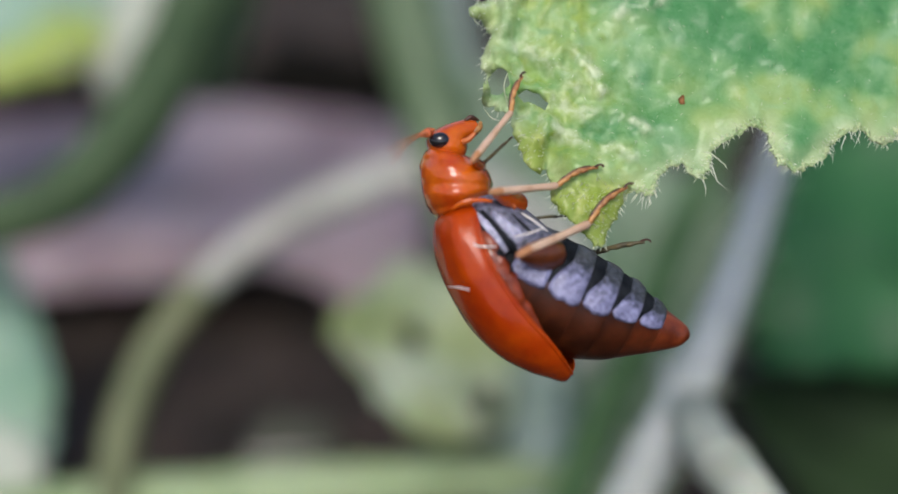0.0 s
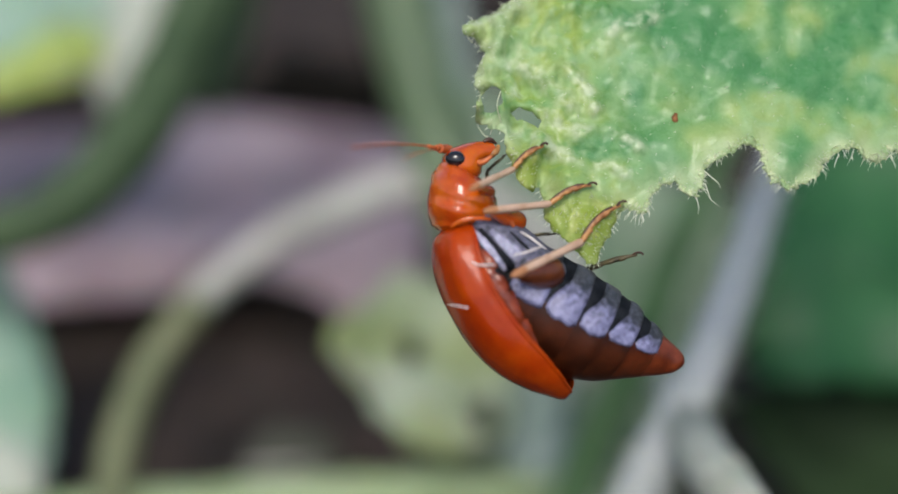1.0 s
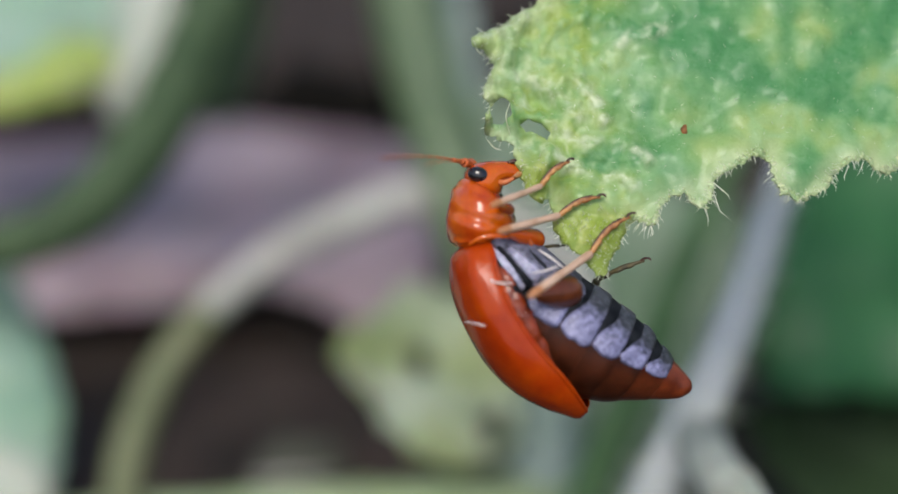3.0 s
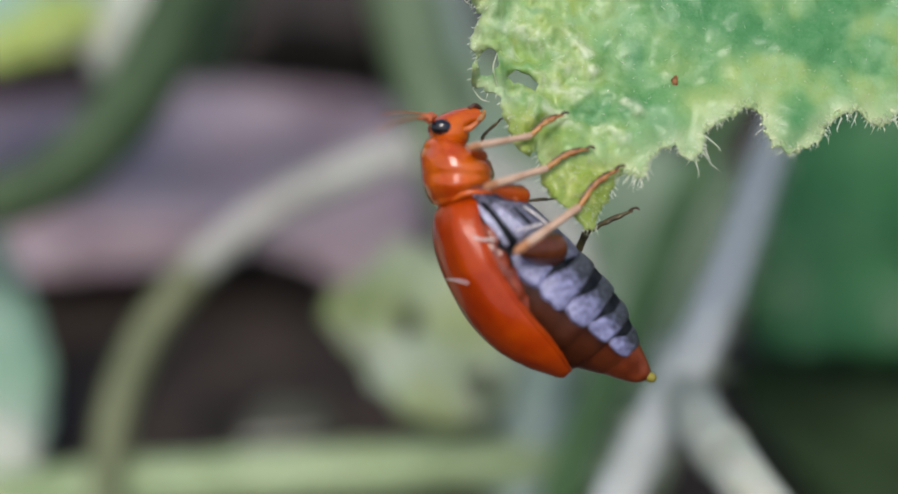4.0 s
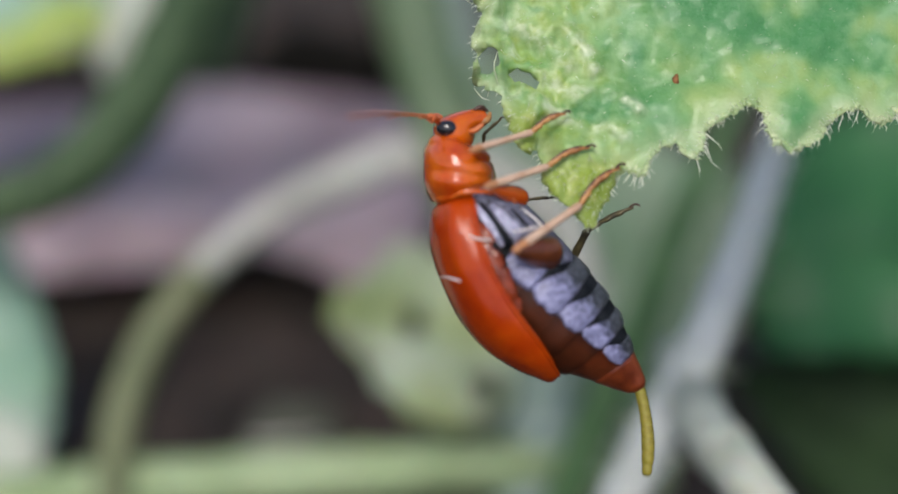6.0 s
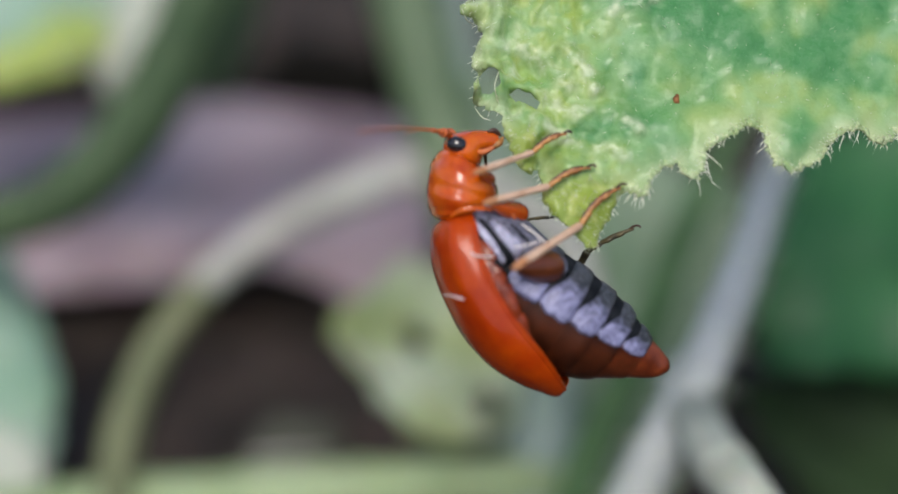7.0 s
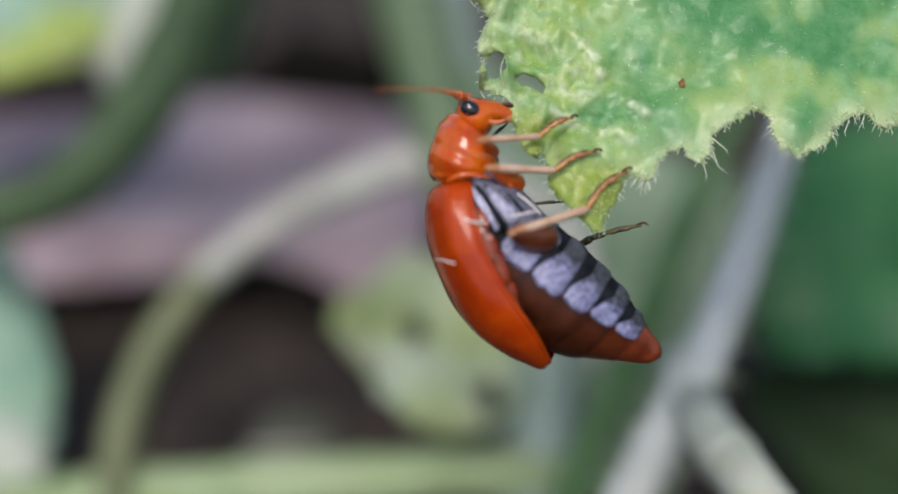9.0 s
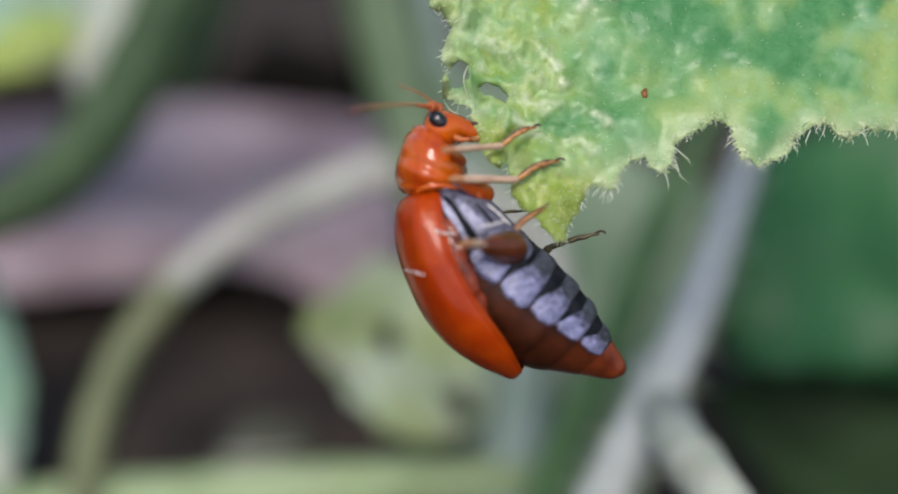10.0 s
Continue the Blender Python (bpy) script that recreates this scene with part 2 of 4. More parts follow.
M_LEAF_LIME = material("lime_leaf", (0.33, 0.45, 0.075), (0.46, 0.56, 0.16), 5.0, rough=0.5, bump=0.3, fine=0.3, thin=0.25)
M_LITTER = material("mauve_dry_leaf", (0.215, 0.155, 0.172), (0.395, 0.315, 0.345), 9.0, rough=0.65, bump=0.5, fine=0.4)
M_LEAF_GREY = material("hazy_leaf", (0.125, 0.205, 0.125), (0.225, 0.315, 0.22), 7.0, rough=0.6, bump=0.3, fine=0.3, thin=0.2)
# near-black colour that stands in for shade in the background gaps
M_GAP = material("black_gap_shade", (0.003, 0.003, 0.0025), (0.010, 0.009, 0.007), 3.0, rough=0.95, bump=0.6, fine=0.4, spec=0.1)
M_WHITISH = material("whitish_leaf", (0.42, 0.46, 0.38), (0.56, 0.60, 0.52), 4.0, rough=0.6, bump=0.2, fine=0.2, thin=0.2)
M_CREEPER = material("light_creeper", (0.20, 0.275, 0.125), (0.29, 0.37, 0.20), 4.0, rough=0.5, bump=0.3, fine=0.3)
M_PALERIM = material("pale_rim", (0.40, 0.55, 0.24), (0.64, 0.73, 0.44), 0.3, rough=0.4, bump=0.5, fine=0.4, thin=0.3)
M_SOIL = material("damp_soil", (0.014, 0.010, 0.008), (0.046, 0.032, 0.025), 8.0, rough=0.9, bump=0.8, fine=0.5)

# ---------------------------------------------------------------- builders


def at(px, py, depth=FOCUS):
    """A spot in the site's frame, in units: along the sight line of the grid cell (px, py) counted from the upper left, at that depth."""
    return Vector(((px - 784) * depth / FOCUS, depth, (431 - py) * depth / FOCUS))


def lay(px, py, near=0.0):
    """The same, on the plane of the beetle, so many units nearer."""
    return Vector((px - 784, FOCUS - near, 431 - py))


def soil_depth(py):
    """How deep the sight line of that grid row meets the ground."""
    return EYE_HEIGHT / UNIT / (0.5 - 0.866 * (431 - py) / FOCUS)


def smooth(points, steps):
    """Catmull-Rom through rows of numbers."""
    p = np.array(points, float)
    p = np.vstack([2 * p[0] - p[1], p, 2 * p[-1] - p[-2]])
    out = []
    for i in range(1, len(p) - 2):
        for k in range(steps):
            u = k / steps
            a, b, c, d = p[i - 1:i + 3]
            out.append(0.5 * (2 * b + (c - a) * u + (2 * a - 5 * b + 4 * c - d) * u * u + (3 * b - a - 3 * c + d) * u ** 3))
    out.append(p[-2])
    return np.array(out)


def thing(name, origin, label, category, group="", kind=""):
    ob = new(name)
    ob.empty_display_size = 0.001
    ob.matrix_basis = V @ Matrix.Translation(origin * UNIT)
    ob["ox"], ob["oy"], ob["oz"] = origin
    return tagged(ob, label, category, group, kind)


def mesh(name, verts, faces, materials, indices=None, flat=False):
    me = bpy.data.meshes.new(name)
    me.from_pydata([tuple(v) for v in verts], [], faces)
    for m in materials:
        me.materials.append(m)
    me.polygons.foreach_set("use_smooth", [not flat] * len(me.polygons))
    if indices:
        me.polygons.foreach_set("material_index", indices)
    me.validate()
    bm = bmesh.new()
    bm.from_mesh(me)
    bmesh.ops.recalc_face_normals(bm, faces=bm.faces)
    bm.to_mesh(me)
    bm.free()
    return me


def part(name, geo, mat, parent, label="", origin=None, indices=None, flat=False):
    """One mesh under a thing or part.  geo: vertices (site units) and faces.  origin: its pivot in the site's frame."""
    verts, faces = geo
    root = Vector((parent["ox"], parent["oy"], parent["oz"]))
    pivot = root if origin is None else Vector(origin)
    mats = mat if isinstance(mat, (list, tuple)) else [mat]
    ob = new(name, mesh(name, [(Vector(v) - pivot) * UNIT for v in verts], faces, mats, indices, flat))
    ob.parent = parent
    ob.location = (pivot - root) * UNIT
    ob["ox"], ob["oy"], ob["oz"] = pivot
    return tagged(ob, label)


def join(*geos):
    verts, faces = [], []
    for v, f in geos:
        o = len(verts)
        verts += [Vector(q) for q in v]
        faces += [tuple(i + o for i in face) for face in f]
    return verts, faces


def skin(rings, closed=True, cap0=True, cap1=True):
    n = len(rings[0])
    verts = [v for r in rings for v in r]
    faces = []
    for i in range(len(rings) - 1):
        for k in range(n if closed else n - 1):
            j = (k + 1) % n
            faces.append((i * n + k, i * n + j, (i + 1) * n + j, (i + 1) * n + k))
    for use, i in ((cap0, 0), (cap1, len(rings) - 1)):
        if use:
            c = sum((Vector(v) for v in rings[i]), Vector()) / n
            verts.append(c)
            for k in range(n if closed else n - 1):
                faces.append((i * n + k, i * n + (k + 1) % n, len(verts) - 1))
    return verts, faces


def tube(points, radii, seg=10, steps=5, rough=0.0, flat=1.0):
    """A round bar along a smooth path; radii row by row; rough: uneven girth."""
    rows = smooth([(*p, r) for p, r in zip(points, radii)], steps)
    rings = []
    for i, row in enumerate(rows):
        p, r = Vector(row[:3]), max(row[3], 0.3)
        d = Vector(rows[min(i + 1, len(rows) - 1)][:3]) - Vector(rows[max(i - 1, 0)][:3])
        d.normalize()
        side = d.cross(Vector((0, 1, 0)))
        if side.length < 1e-3:
            side = Vector((1, 0, 0))
        side.normalize()
        up = d.cross(side)
        ring = []
        for k in range(seg):
            a = 2 * math.pi * k / seg
            g = r * (1 + rough * noise.noise(Vector((p.x / r / 2 + math.cos(a), p.z / r / 2 + math.sin(a), p.y / r / 2))))
            ring.append(p + side * g * math.cos(a) + up * g * math.sin(a) * flat)
        rings.append(ring)
    return skin(rings)


def body(stations, seg=24, steps=5, centre=0.5, near=0.0, arc=None, thick=0.0, bulge=None, far=1.0):
    """A loft between an outline on the back side and one on the belly side.
    stations: (back x, y), (belly x, y), half width towards the viewer.  centre: where the axis lies between belly and back.
    arc: degrees round the axis (0 the back, 90 towards the viewer) for an open shell of that thickness."""
    rows = smooth([(*a, *b, q, *(n or (near,))) for a, b, q, *n in stations], steps)
    rings, inner = [], []
    for i, (ax, ay, bx, by, q, w) in enumerate(rows):
        back, belly = lay(ax, ay, w), lay(bx, by, w)
        c = belly.lerp(back, centre)
        n = back - c
        ring, ring2 = [], []
        lo, hi = arc or (0, 360)
        count = seg if arc is None else seg + 1
        for k in range(count):
            a = radians(lo + (hi - lo) * k / seg)
            g = 1.0
            if bulge:
                g += bulge(i / (len(rows) - 1), a)
            off = n * math.cos(a) * g
            if math.cos(a) < 0 and arc is None:
                off *= (belly - c).length / max(n.length, 1e-6)
            off += Vector((0, -1, 0)) * q * math.sin(a) * g * (far if math.sin(a) < 0 else 1)
            ring.append(c + off)
            ring2.append(c + off * (1 - thick / max(off.length, thick * 1.5)))
        rings.append(ring)
        inner.append(ring2)
    if arc is None:
        return skin(rings)
    return skin([o + i[::-1] for o, i in zip(rings, inner)])


def ball(c, r, squash=(1, 1, 1), seg=14, rings=9, lumps=0.0):
    out = []
    for i in range(1, rings):
        t = math.pi * i / rings
        ring = []
        for k in range(seg):
            a = 2 * math.pi * k / seg
            v = Vector((math.sin(t) * math.cos(a), math.sin(t) * math.sin(a), math.cos(t)))
            g = r * (1 + lumps * noise.noise(v * 1.7 + Vector(c) * 0.05))
            ring.append(Vector(c) + Vector((v.x * squash[0], v.y * squash[1], v.z * squash[2])) * g)
        out.append(ring)
    return skin(out)


def cone(p, q, r):
    """A fine hair from p to q."""
    p, q = Vector(p), Vector(q)
    d = (q - p).normalized()
    s = d.orthogonal().normalized()
    u = d.cross(s)
    return [p + (s * math.cos(a) + u * math.sin(a)) * r for a in (0, 2.1, 4.2)] + [q], [(0, 1, 3), (1, 2, 3), (2, 0, 3)]


def strand(p, q, r, sag):
    """A fine hair from p to q that bends by sag on the way."""
    p, q = Vector(p), Vector(q)
    d = (q - p).normalized()
    s = d.orthogonal().normalized()
    u = d.cross(s)
    m = p.lerp(q, 0.55) + Vector(sag)
    rings = [[c + (s * math.cos(a) + u * math.sin(a)) * k for a in (0, 2.1, 4.2)] for c, k in ((p, r), (m, r * .7))]
    return rings[0] + rings[1] + [q], [(0, 1, 4, 3), (1, 2, 5, 4), (2, 0, 3, 5), (3, 4, 6), (4, 5, 6), (5, 3, 6)]


def jagged(points, step, wobble, seed, closed=True):
    """A ragged outline through corner points, a vertex every step units or so."""
    rnd = random.Random(seed)
    out = []
    n = len(points)
    for i in range(n if closed else n - 1):
        a, b = Vector(points[i]), Vector(points[(i + 1) % n])
        k = max(1, int((b - a).length / step))
        nrm = Vector((-(b - a).y, (b - a).x)).normalized()
        for j in range(k):
            p = a.lerp(b, j / k)
            w = wobble * (noise.noise(Vector((p.x * 0.02, p.y * 0.02, seed))) * 1.4 + noise.noise(Vector((p.x * 0.07, p.y * 0.07, seed + 9))) + 0.5 * rnd.uniform(-1, 1))
            out.append(p + nrm * (w if j else w * 0.4))
    return out


def inside(p, poly):
    hit = False
    j = len(poly) - 1
    for i in range(len(poly)):
        a, b = poly[i], poly[j]
        if (a.y > p[1]) != (b.y > p[1]) and p[0] < (b.x - a.x) * (p[1] - a.y) / (b.y - a.y) + a.x:
            hit = not hit
        j = i
    return hit


def sheet(outline, holes, step, place, thick, seed=1):
    """A leaf: a triangulated sheet within the outline and round the holes, with both faces and a rim.  place turns (x, y, up) into the site's frame."""
    rnd = random.Random(seed)
    pts, edges = [], []
    for loop in [outline] + holes:
        o = len(pts)
        pts += [Vector(p) for p in loop]
        edges += [(o + i, o + (i + 1) % len(loop)) for i in range(len(loop))]
    x0, x1 = min(p.x for p in outline), max(p.x for p in outline)
    y0, y1 = min(p.y for p in outline), max(p.y for p in outline)
    y = y0
    while y < y1:
        x = x0
        while x < x1:
            p = Vector((x + rnd.uniform(-.3, .3) * step, y + rnd.uniform(-.3, .3) * step))
            if inside(p, outline) and not any(inside(p, h) for h in holes):
                pts.append(p)
            x += step
        y += step
    vs, es, fs, *_ = delaunay_2d_cdt(pts, edges, [], 0, 1e-4)
    keep = []
    for f in fs:
        c = (vs[f[0]] + vs[f[1]] + vs[f[2]]) / 3
        if inside(c, outline) and not any(inside(c, h) for h in holes):
            keep.append(tuple(f))
    n = len(vs)
    verts = [place(v.x, v.y, 0.5 * thick) for v in vs] + [place(v.x, v.y, -0.5 * thick) for v in vs]
    faces = keep + [tuple(i + n for i in f[::-1]) for f in keep]
    count = {}
    for f in keep:
        for a, b in ((f[0], f[1]), (f[1], f[2]), (f[2], f[0])):
            count[(a, b)] = 1
    for a, b in count:
        if (b, a) not in count:
            faces.append((a, a + n, b + n, b))
    return verts, faces


# ---------------------------------------------------------------- ground


def ground():
    """Clods and crumbs near by, level out to the horizon."""
    size, cells = 0.5, 150
    xs = [(-1 + 2 * i / cells) for i in range(cells + 1)]
    ys = xs
    verts, faces = [], []

    def spread(u):
        return size * u * (0.35 + 0.65 * u * u) if abs(u) < 0.999 else math.copysign(300.0, u)
    for v in ys:
        for u in xs:
            x, y = spread(u), spread(v) + 0.08
            r = math.hypot(x, y - 0.08)
            z = 0.0
            if r < 0.45:
                p = Vector((x, y, 0))
                z = 0.004 * noise.noise(p * 60) + 0.002 * noise.noise(p * 190) + 0.0009 * noise.noise(p * 480) - 0.002
            verts.append((x, y, z))
    n = cells + 1
    for j in range(cells):
        for i in range(cells):
            faces.append((j * n + i, j * n + i + 1, (j + 1) * n + i + 1, (j + 1) * n + i))
    ob = new("ground", mesh("ground", verts, faces, [M_SOIL]))
    return tagged(ob, "dark damp crumbly garden soil, in shade", "soil", kind="structure")


ground()

# ---------------------------------------------------------------- what lies and grows behind, out of focus


def litter_leaf():
    """A dry, curled, mauve-brown leaf on the soil."""
    top = [(-330, 215), (-60, 205), (200, 195), (430, 180), (600, 198), (730, 230), (750, 300), (748, 440), (700, 540), (620, 530), (545, 492), (470, 468), (390, 470), (300, 496), (100, 512), (-120, 530), (-330, 540)]
    out = jagged([Vector(p) for p in top], 40, 8, 3)

    def place(x, y, up):
        d = soil_depth(y) - 260 - 190 * math.sin(max(0, min(1, (y - 180) / 380)) * math.pi) - 25 * noise.noise(Vector((x * .006, y * .012, 2)))
        return at(x, y, d - up)
    o = at(250, 420, soil_depth(420))
    t = thing("dry_leaf", o, "curled dry mauve-brown leaf lying on the soil", "dead leaf")
    part("blade", sheet(out, [], 34, place, 24, 3), M_LITTER, t)
    rib = [at(x, y, soil_depth(y) - 470 + 40 * math.cos(x * .01)) for x, y in ((-300, 440), (0, 425), (250, 435), (480, 450), (640, 470))]
    part("midrib", tube(rib, [26, 34, 32, 26, 14], 8), M_LITTER, t)


litter_leaf()


def stem(name, points, mat, label, rough=0.08, hairs=0, category="stem", group="", hair_mat=None, lower=None):
    """points: (x, y, depth, half width as seen at the beetle's plane)."""
    path = [at(x, y, d) for x, y, d, w in points]
    rad = [w * d / FOCUS for x, y, d, w in points]
    t = thing(name, path[-1], label, category, group or ("vine stems behind the beetle" if name == "vine_stem" else ""))
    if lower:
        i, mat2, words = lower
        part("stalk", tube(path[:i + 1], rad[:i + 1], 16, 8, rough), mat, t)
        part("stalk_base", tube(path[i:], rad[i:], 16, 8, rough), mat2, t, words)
    else:
        part("stalk", tube(path, rad, 16, 8, rough), mat, t)
    rows = smooth([(*p, r) for p, r in zip(path, rad)], 10)
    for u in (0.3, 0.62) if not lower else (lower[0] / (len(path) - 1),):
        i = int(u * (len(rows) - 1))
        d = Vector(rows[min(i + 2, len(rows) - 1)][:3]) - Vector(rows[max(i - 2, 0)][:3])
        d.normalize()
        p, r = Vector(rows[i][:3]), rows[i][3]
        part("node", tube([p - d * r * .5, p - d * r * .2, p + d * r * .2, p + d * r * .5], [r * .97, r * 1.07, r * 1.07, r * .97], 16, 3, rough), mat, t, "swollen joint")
    if hairs:
        rnd = random.Random(5)
        rows = smooth([(*p, r) for p, r in zip(path, rad)], 10)
        geos = []
        for _ in range(hairs):
            row = rows[rnd.randrange(len(rows))]
            p, r = Vector(row[:3]), row[3]
            a = rnd.uniform(0, 2 * math.pi)
            d = Vector((math.cos(a), -abs(math.sin(a)), rnd.uniform(-.5, .5))).normalized()
            base = p + d * r * 0.9 + Vector((0, 0, rnd.uniform(-60, 60)))
            geos.append(cone(base, base + d * rnd.uniform(0.5, 1.25) * r, 0.055 * r))
        tagged(part("fuzz", join(*geos), hair_mat or M_HAIR, t, "fine pale hairs"), kind="stuff")
    return t


# curved dark stem, upper left
stem("vine_stem", [(470, -260, 5300, 50), (345, 0, 5000, 58), (285, 130, 4800, 59), (200, 262, 4600, 58), (90, 352, 4500, 52), (-60, 395, 4450, 46), (-330, 420, 4500, 42)],
     M_STEM_DARK, "dull green vine stem curving over the soil")
stem("vine_stem", [(440, -200, 5900, 30), (415, 0, 5800, 34), (395, 90, 5600, 30), (360, 170, 5500, 24)], M_STEM_DARK, "short dull green shoot beside the vine")
# straight green stem behind the beetle
stem("vine_stem", [(650, -300, 5200, 62), (705, 0, 5000, 62), (748, 160, 4900, 60), (790, 330, 4800, 56), (850, 520, 4900, 50), (905, 700, 5100, 46), (940, 880, 5100, 46), (980, 1130, 5100, 46)],
     M_STEM, "thick green vine stem standing behind the beetle")
stem("vine_stem", [(745, -300, 5900, 22), (790, 0, 5700, 26), (815, 140, 5600, 26), (850, 320, 5300, 24), (930, 560, 4900, 38), (940, 740, 4700, 58), (920, 900, 4600, 62), (890, 1150, 4500, 62)],
     M_STEM_BLUE, "pale grey-green stem behind the beetle")
# pale arching stalk; the olive lower part also has shade in its darker tone
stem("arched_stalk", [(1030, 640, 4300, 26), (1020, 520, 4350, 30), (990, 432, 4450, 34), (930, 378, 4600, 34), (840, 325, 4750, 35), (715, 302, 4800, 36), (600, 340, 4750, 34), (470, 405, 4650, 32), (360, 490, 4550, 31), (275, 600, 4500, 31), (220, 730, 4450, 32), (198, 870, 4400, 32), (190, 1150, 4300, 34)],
     M_STEM_PALE, "pale grey leaf stalk arching over the soil, olive and shade-toned below", lower=(8, M_STEM_OLIVE_SHADE, "olive green lower stalk, shade in its darker tone"))
# low stem along the bottom
stem("creeping_stem", [(-200, 930, 4500, 46), (80, 890, 4500, 46), (330, 870, 4500, 47), (600, 853, 4500, 48), (880, 838, 4550, 46), (1150, 860, 4700, 36)],
     M_CREEPER, "light green creeping stem lying low over the soil")
# downy stalk and its neighbours, right
stem("downy_stalk", [(1470, -330, 3700, 30), (1400, 120, 3500, 28), (1350, 290, 3450, 30), (1297, 450, 3420, 34), (1222, 640, 3400, 39), (1150, 770, 3400, 40), (1095, 880, 3450, 40), (960, 1150, 3600, 42)],
     M_STEM_GREY, "grey downy stalk with fine pale hairs", hairs=900)
stem("side_stalk", [(1175, 645, 3650, 32), (1196, 700, 3450, 42), (1240, 780, 3050, 47), (1320, 880, 2800, 49), (1475, 1090, 2700, 50)], M_STEM_CREAM, "cream-coloured side stalk branching from the downy stalk")
# dark green strip for the shadow side along the downy stalk, built as a stem
stem("vine_stem", [(1290, 200, 4300, 20), (1215, 345, 4250, 24), (1160, 470, 4150, 30), (1105, 620, 4100, 34), (1020, 800, 4100, 36), (920, 1120, 4100, 40)],
     M_STEM_SHADE, "green stem standing for the shadow side of the downy stalk")


def back_leaf(name, corners, depth, slope, mat, label, holes=(), spots=None, wob=10, seed=4, step=55, bend=60, rib_mat=None):
    """slope: extra depth across x and y; a rumpled blade with a midrib."""
    k = depth / FOCUS
    cx = sum(c[0] for c in corners) / len(corners)
    cy = sum(c[1] for c in corners) / len(corners)
    out = jagged([Vector(c) for c in corners], 22, wob, seed)

    def place(x, y, up):
        d = depth + slope[0] * (x - cx) + slope[1] * (y - cy) + bend * k * noise.noise(Vector((x * .006, y * .006, seed))) + 20 * k * noise.noise(Vector((x * .02, y * .02, seed)))
        return at(x, y, d - up)
    t = thing(name, at(cx, cy, depth), label, "leaf", {"hanging_leaf": "leaves hanging over the soil", "shaded_leaf": "leaves in deep shade"}.get(name, ""))
    far = max(corners, key=lambda p: (p[0] - corners[0][0]) ** 2 + (p[1] - corners[0][1]) ** 2)
    rib = [Vector(corners[0]).lerp(Vector(far), u) for u in (0.08, 0.3, 0.55, 0.8, 0.95)]
    part("midrib", tube([place(p.x, p.y, 8) for p in rib], [k * r for r in (5, 7, 6, 4, 2)], 8, 5), rib_mat or M_STEM_PALE, t)
    part("blade", sheet(out, [jagged([Vector(p) for p in h], 14, 3, seed) for h in holes], step, place, 14, seed), mat, t)
    return t


back_leaf("hanging_leaf", [(-420, -300), (60, -320), (150, -140), (235, -20), (225, 60), (170, 90), (110, 40), (60, 60), (20, 110), (-60, 110), (-420, 80)], 5600, (0.2, -1.0), M_LEAF_TEAL,
          "bluish green leaf blade hanging over the soil", seed=6)
back_leaf("hanging_leaf", [(-240, 120), (20, 85), (60, 40), (115, 20), (190, 40), (205, 90), (150, 118), (60, 140), (0, 158), (-240, 165)], 5350, (0.2, -0.8), M_LEAF_LIME,
          "lime-green leaf lobe with a soft edge", seed=7)
back_leaf("hanging_leaf", [(190, -120), (300, -140), (285, 0), (262, 70), (228, 140), (190, 178), (168, 150), (185, 90), (212, 40)], 5150, (0, -0.5), M_WHITISH, "pale whitish upturned leaf edge", seed=8)
back_leaf("hanging_leaf", [(-420, 380), (-60, 360), (8, 410), (45, 500), (80, 590), (100, 670), (95, 760), (70, 870), (40, 1150), (-420, 1150)], 4700, (0.3, -0.6), M_LEAF_TEAL,
          "soft bluish green leaf beside the arched stalk", seed=9)
back_leaf("hanging_leaf", [(-260, 760), (-20, 735), (50, 765), (82, 810), (78, 880), (30, 1040), (-260, 1040)], 4550, (0.2, -0.5), M_WHITISH, "pale yellowish leaf edge low beside the arched stalk", seed=18)
# young leaf behind, with chewed dark gaps
back_leaf("young_leaf", [(570, 586), (592, 534), (646, 500), (695, 455), (765, 462), (840, 490), (900, 560), (905, 660), (880, 760), (800, 770), (720, 760), (660, 705), (625, 640)], 4400, (0.6, -0.6), M_LEAF_FAR,
          "pale green young leaf with chewed gaps", holes=[[(700, 570), (735, 565), (745, 605), (715, 620)], [(820, 690), (860, 670), (880, 720), (845, 745)], [(640, 655), (665, 650), (675, 680)]], seed=10, step=40)
back_leaf("young_leaf", [(415, 800), (440, 745), (495, 715), (560, 728), (600, 790), (540, 830), (450, 835)], 5200, (0, -0.8), M_LEAFLET, "small greyish withered leaflet near the soil", seed=11, step=40)
back_leaf("dull_leaf", [(820, 120), (960, 150), (1110, 250), (1200, 300), (1300, 330), (1290, 480), (1230, 640), (1170, 760), (1120, 930), (860, 930), (880, 760), (905, 640), (960, 560), (900, 430), (835, 300)], 5300, (0.2, -0.5), M_LEAF_GREY,
          "soft grey-green leaf behind the stalks", seed=14)
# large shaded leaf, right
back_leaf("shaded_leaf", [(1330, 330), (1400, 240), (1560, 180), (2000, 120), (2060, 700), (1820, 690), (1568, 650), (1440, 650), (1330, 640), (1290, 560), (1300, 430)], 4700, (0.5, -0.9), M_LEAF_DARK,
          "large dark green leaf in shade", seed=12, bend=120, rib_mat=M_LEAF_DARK)
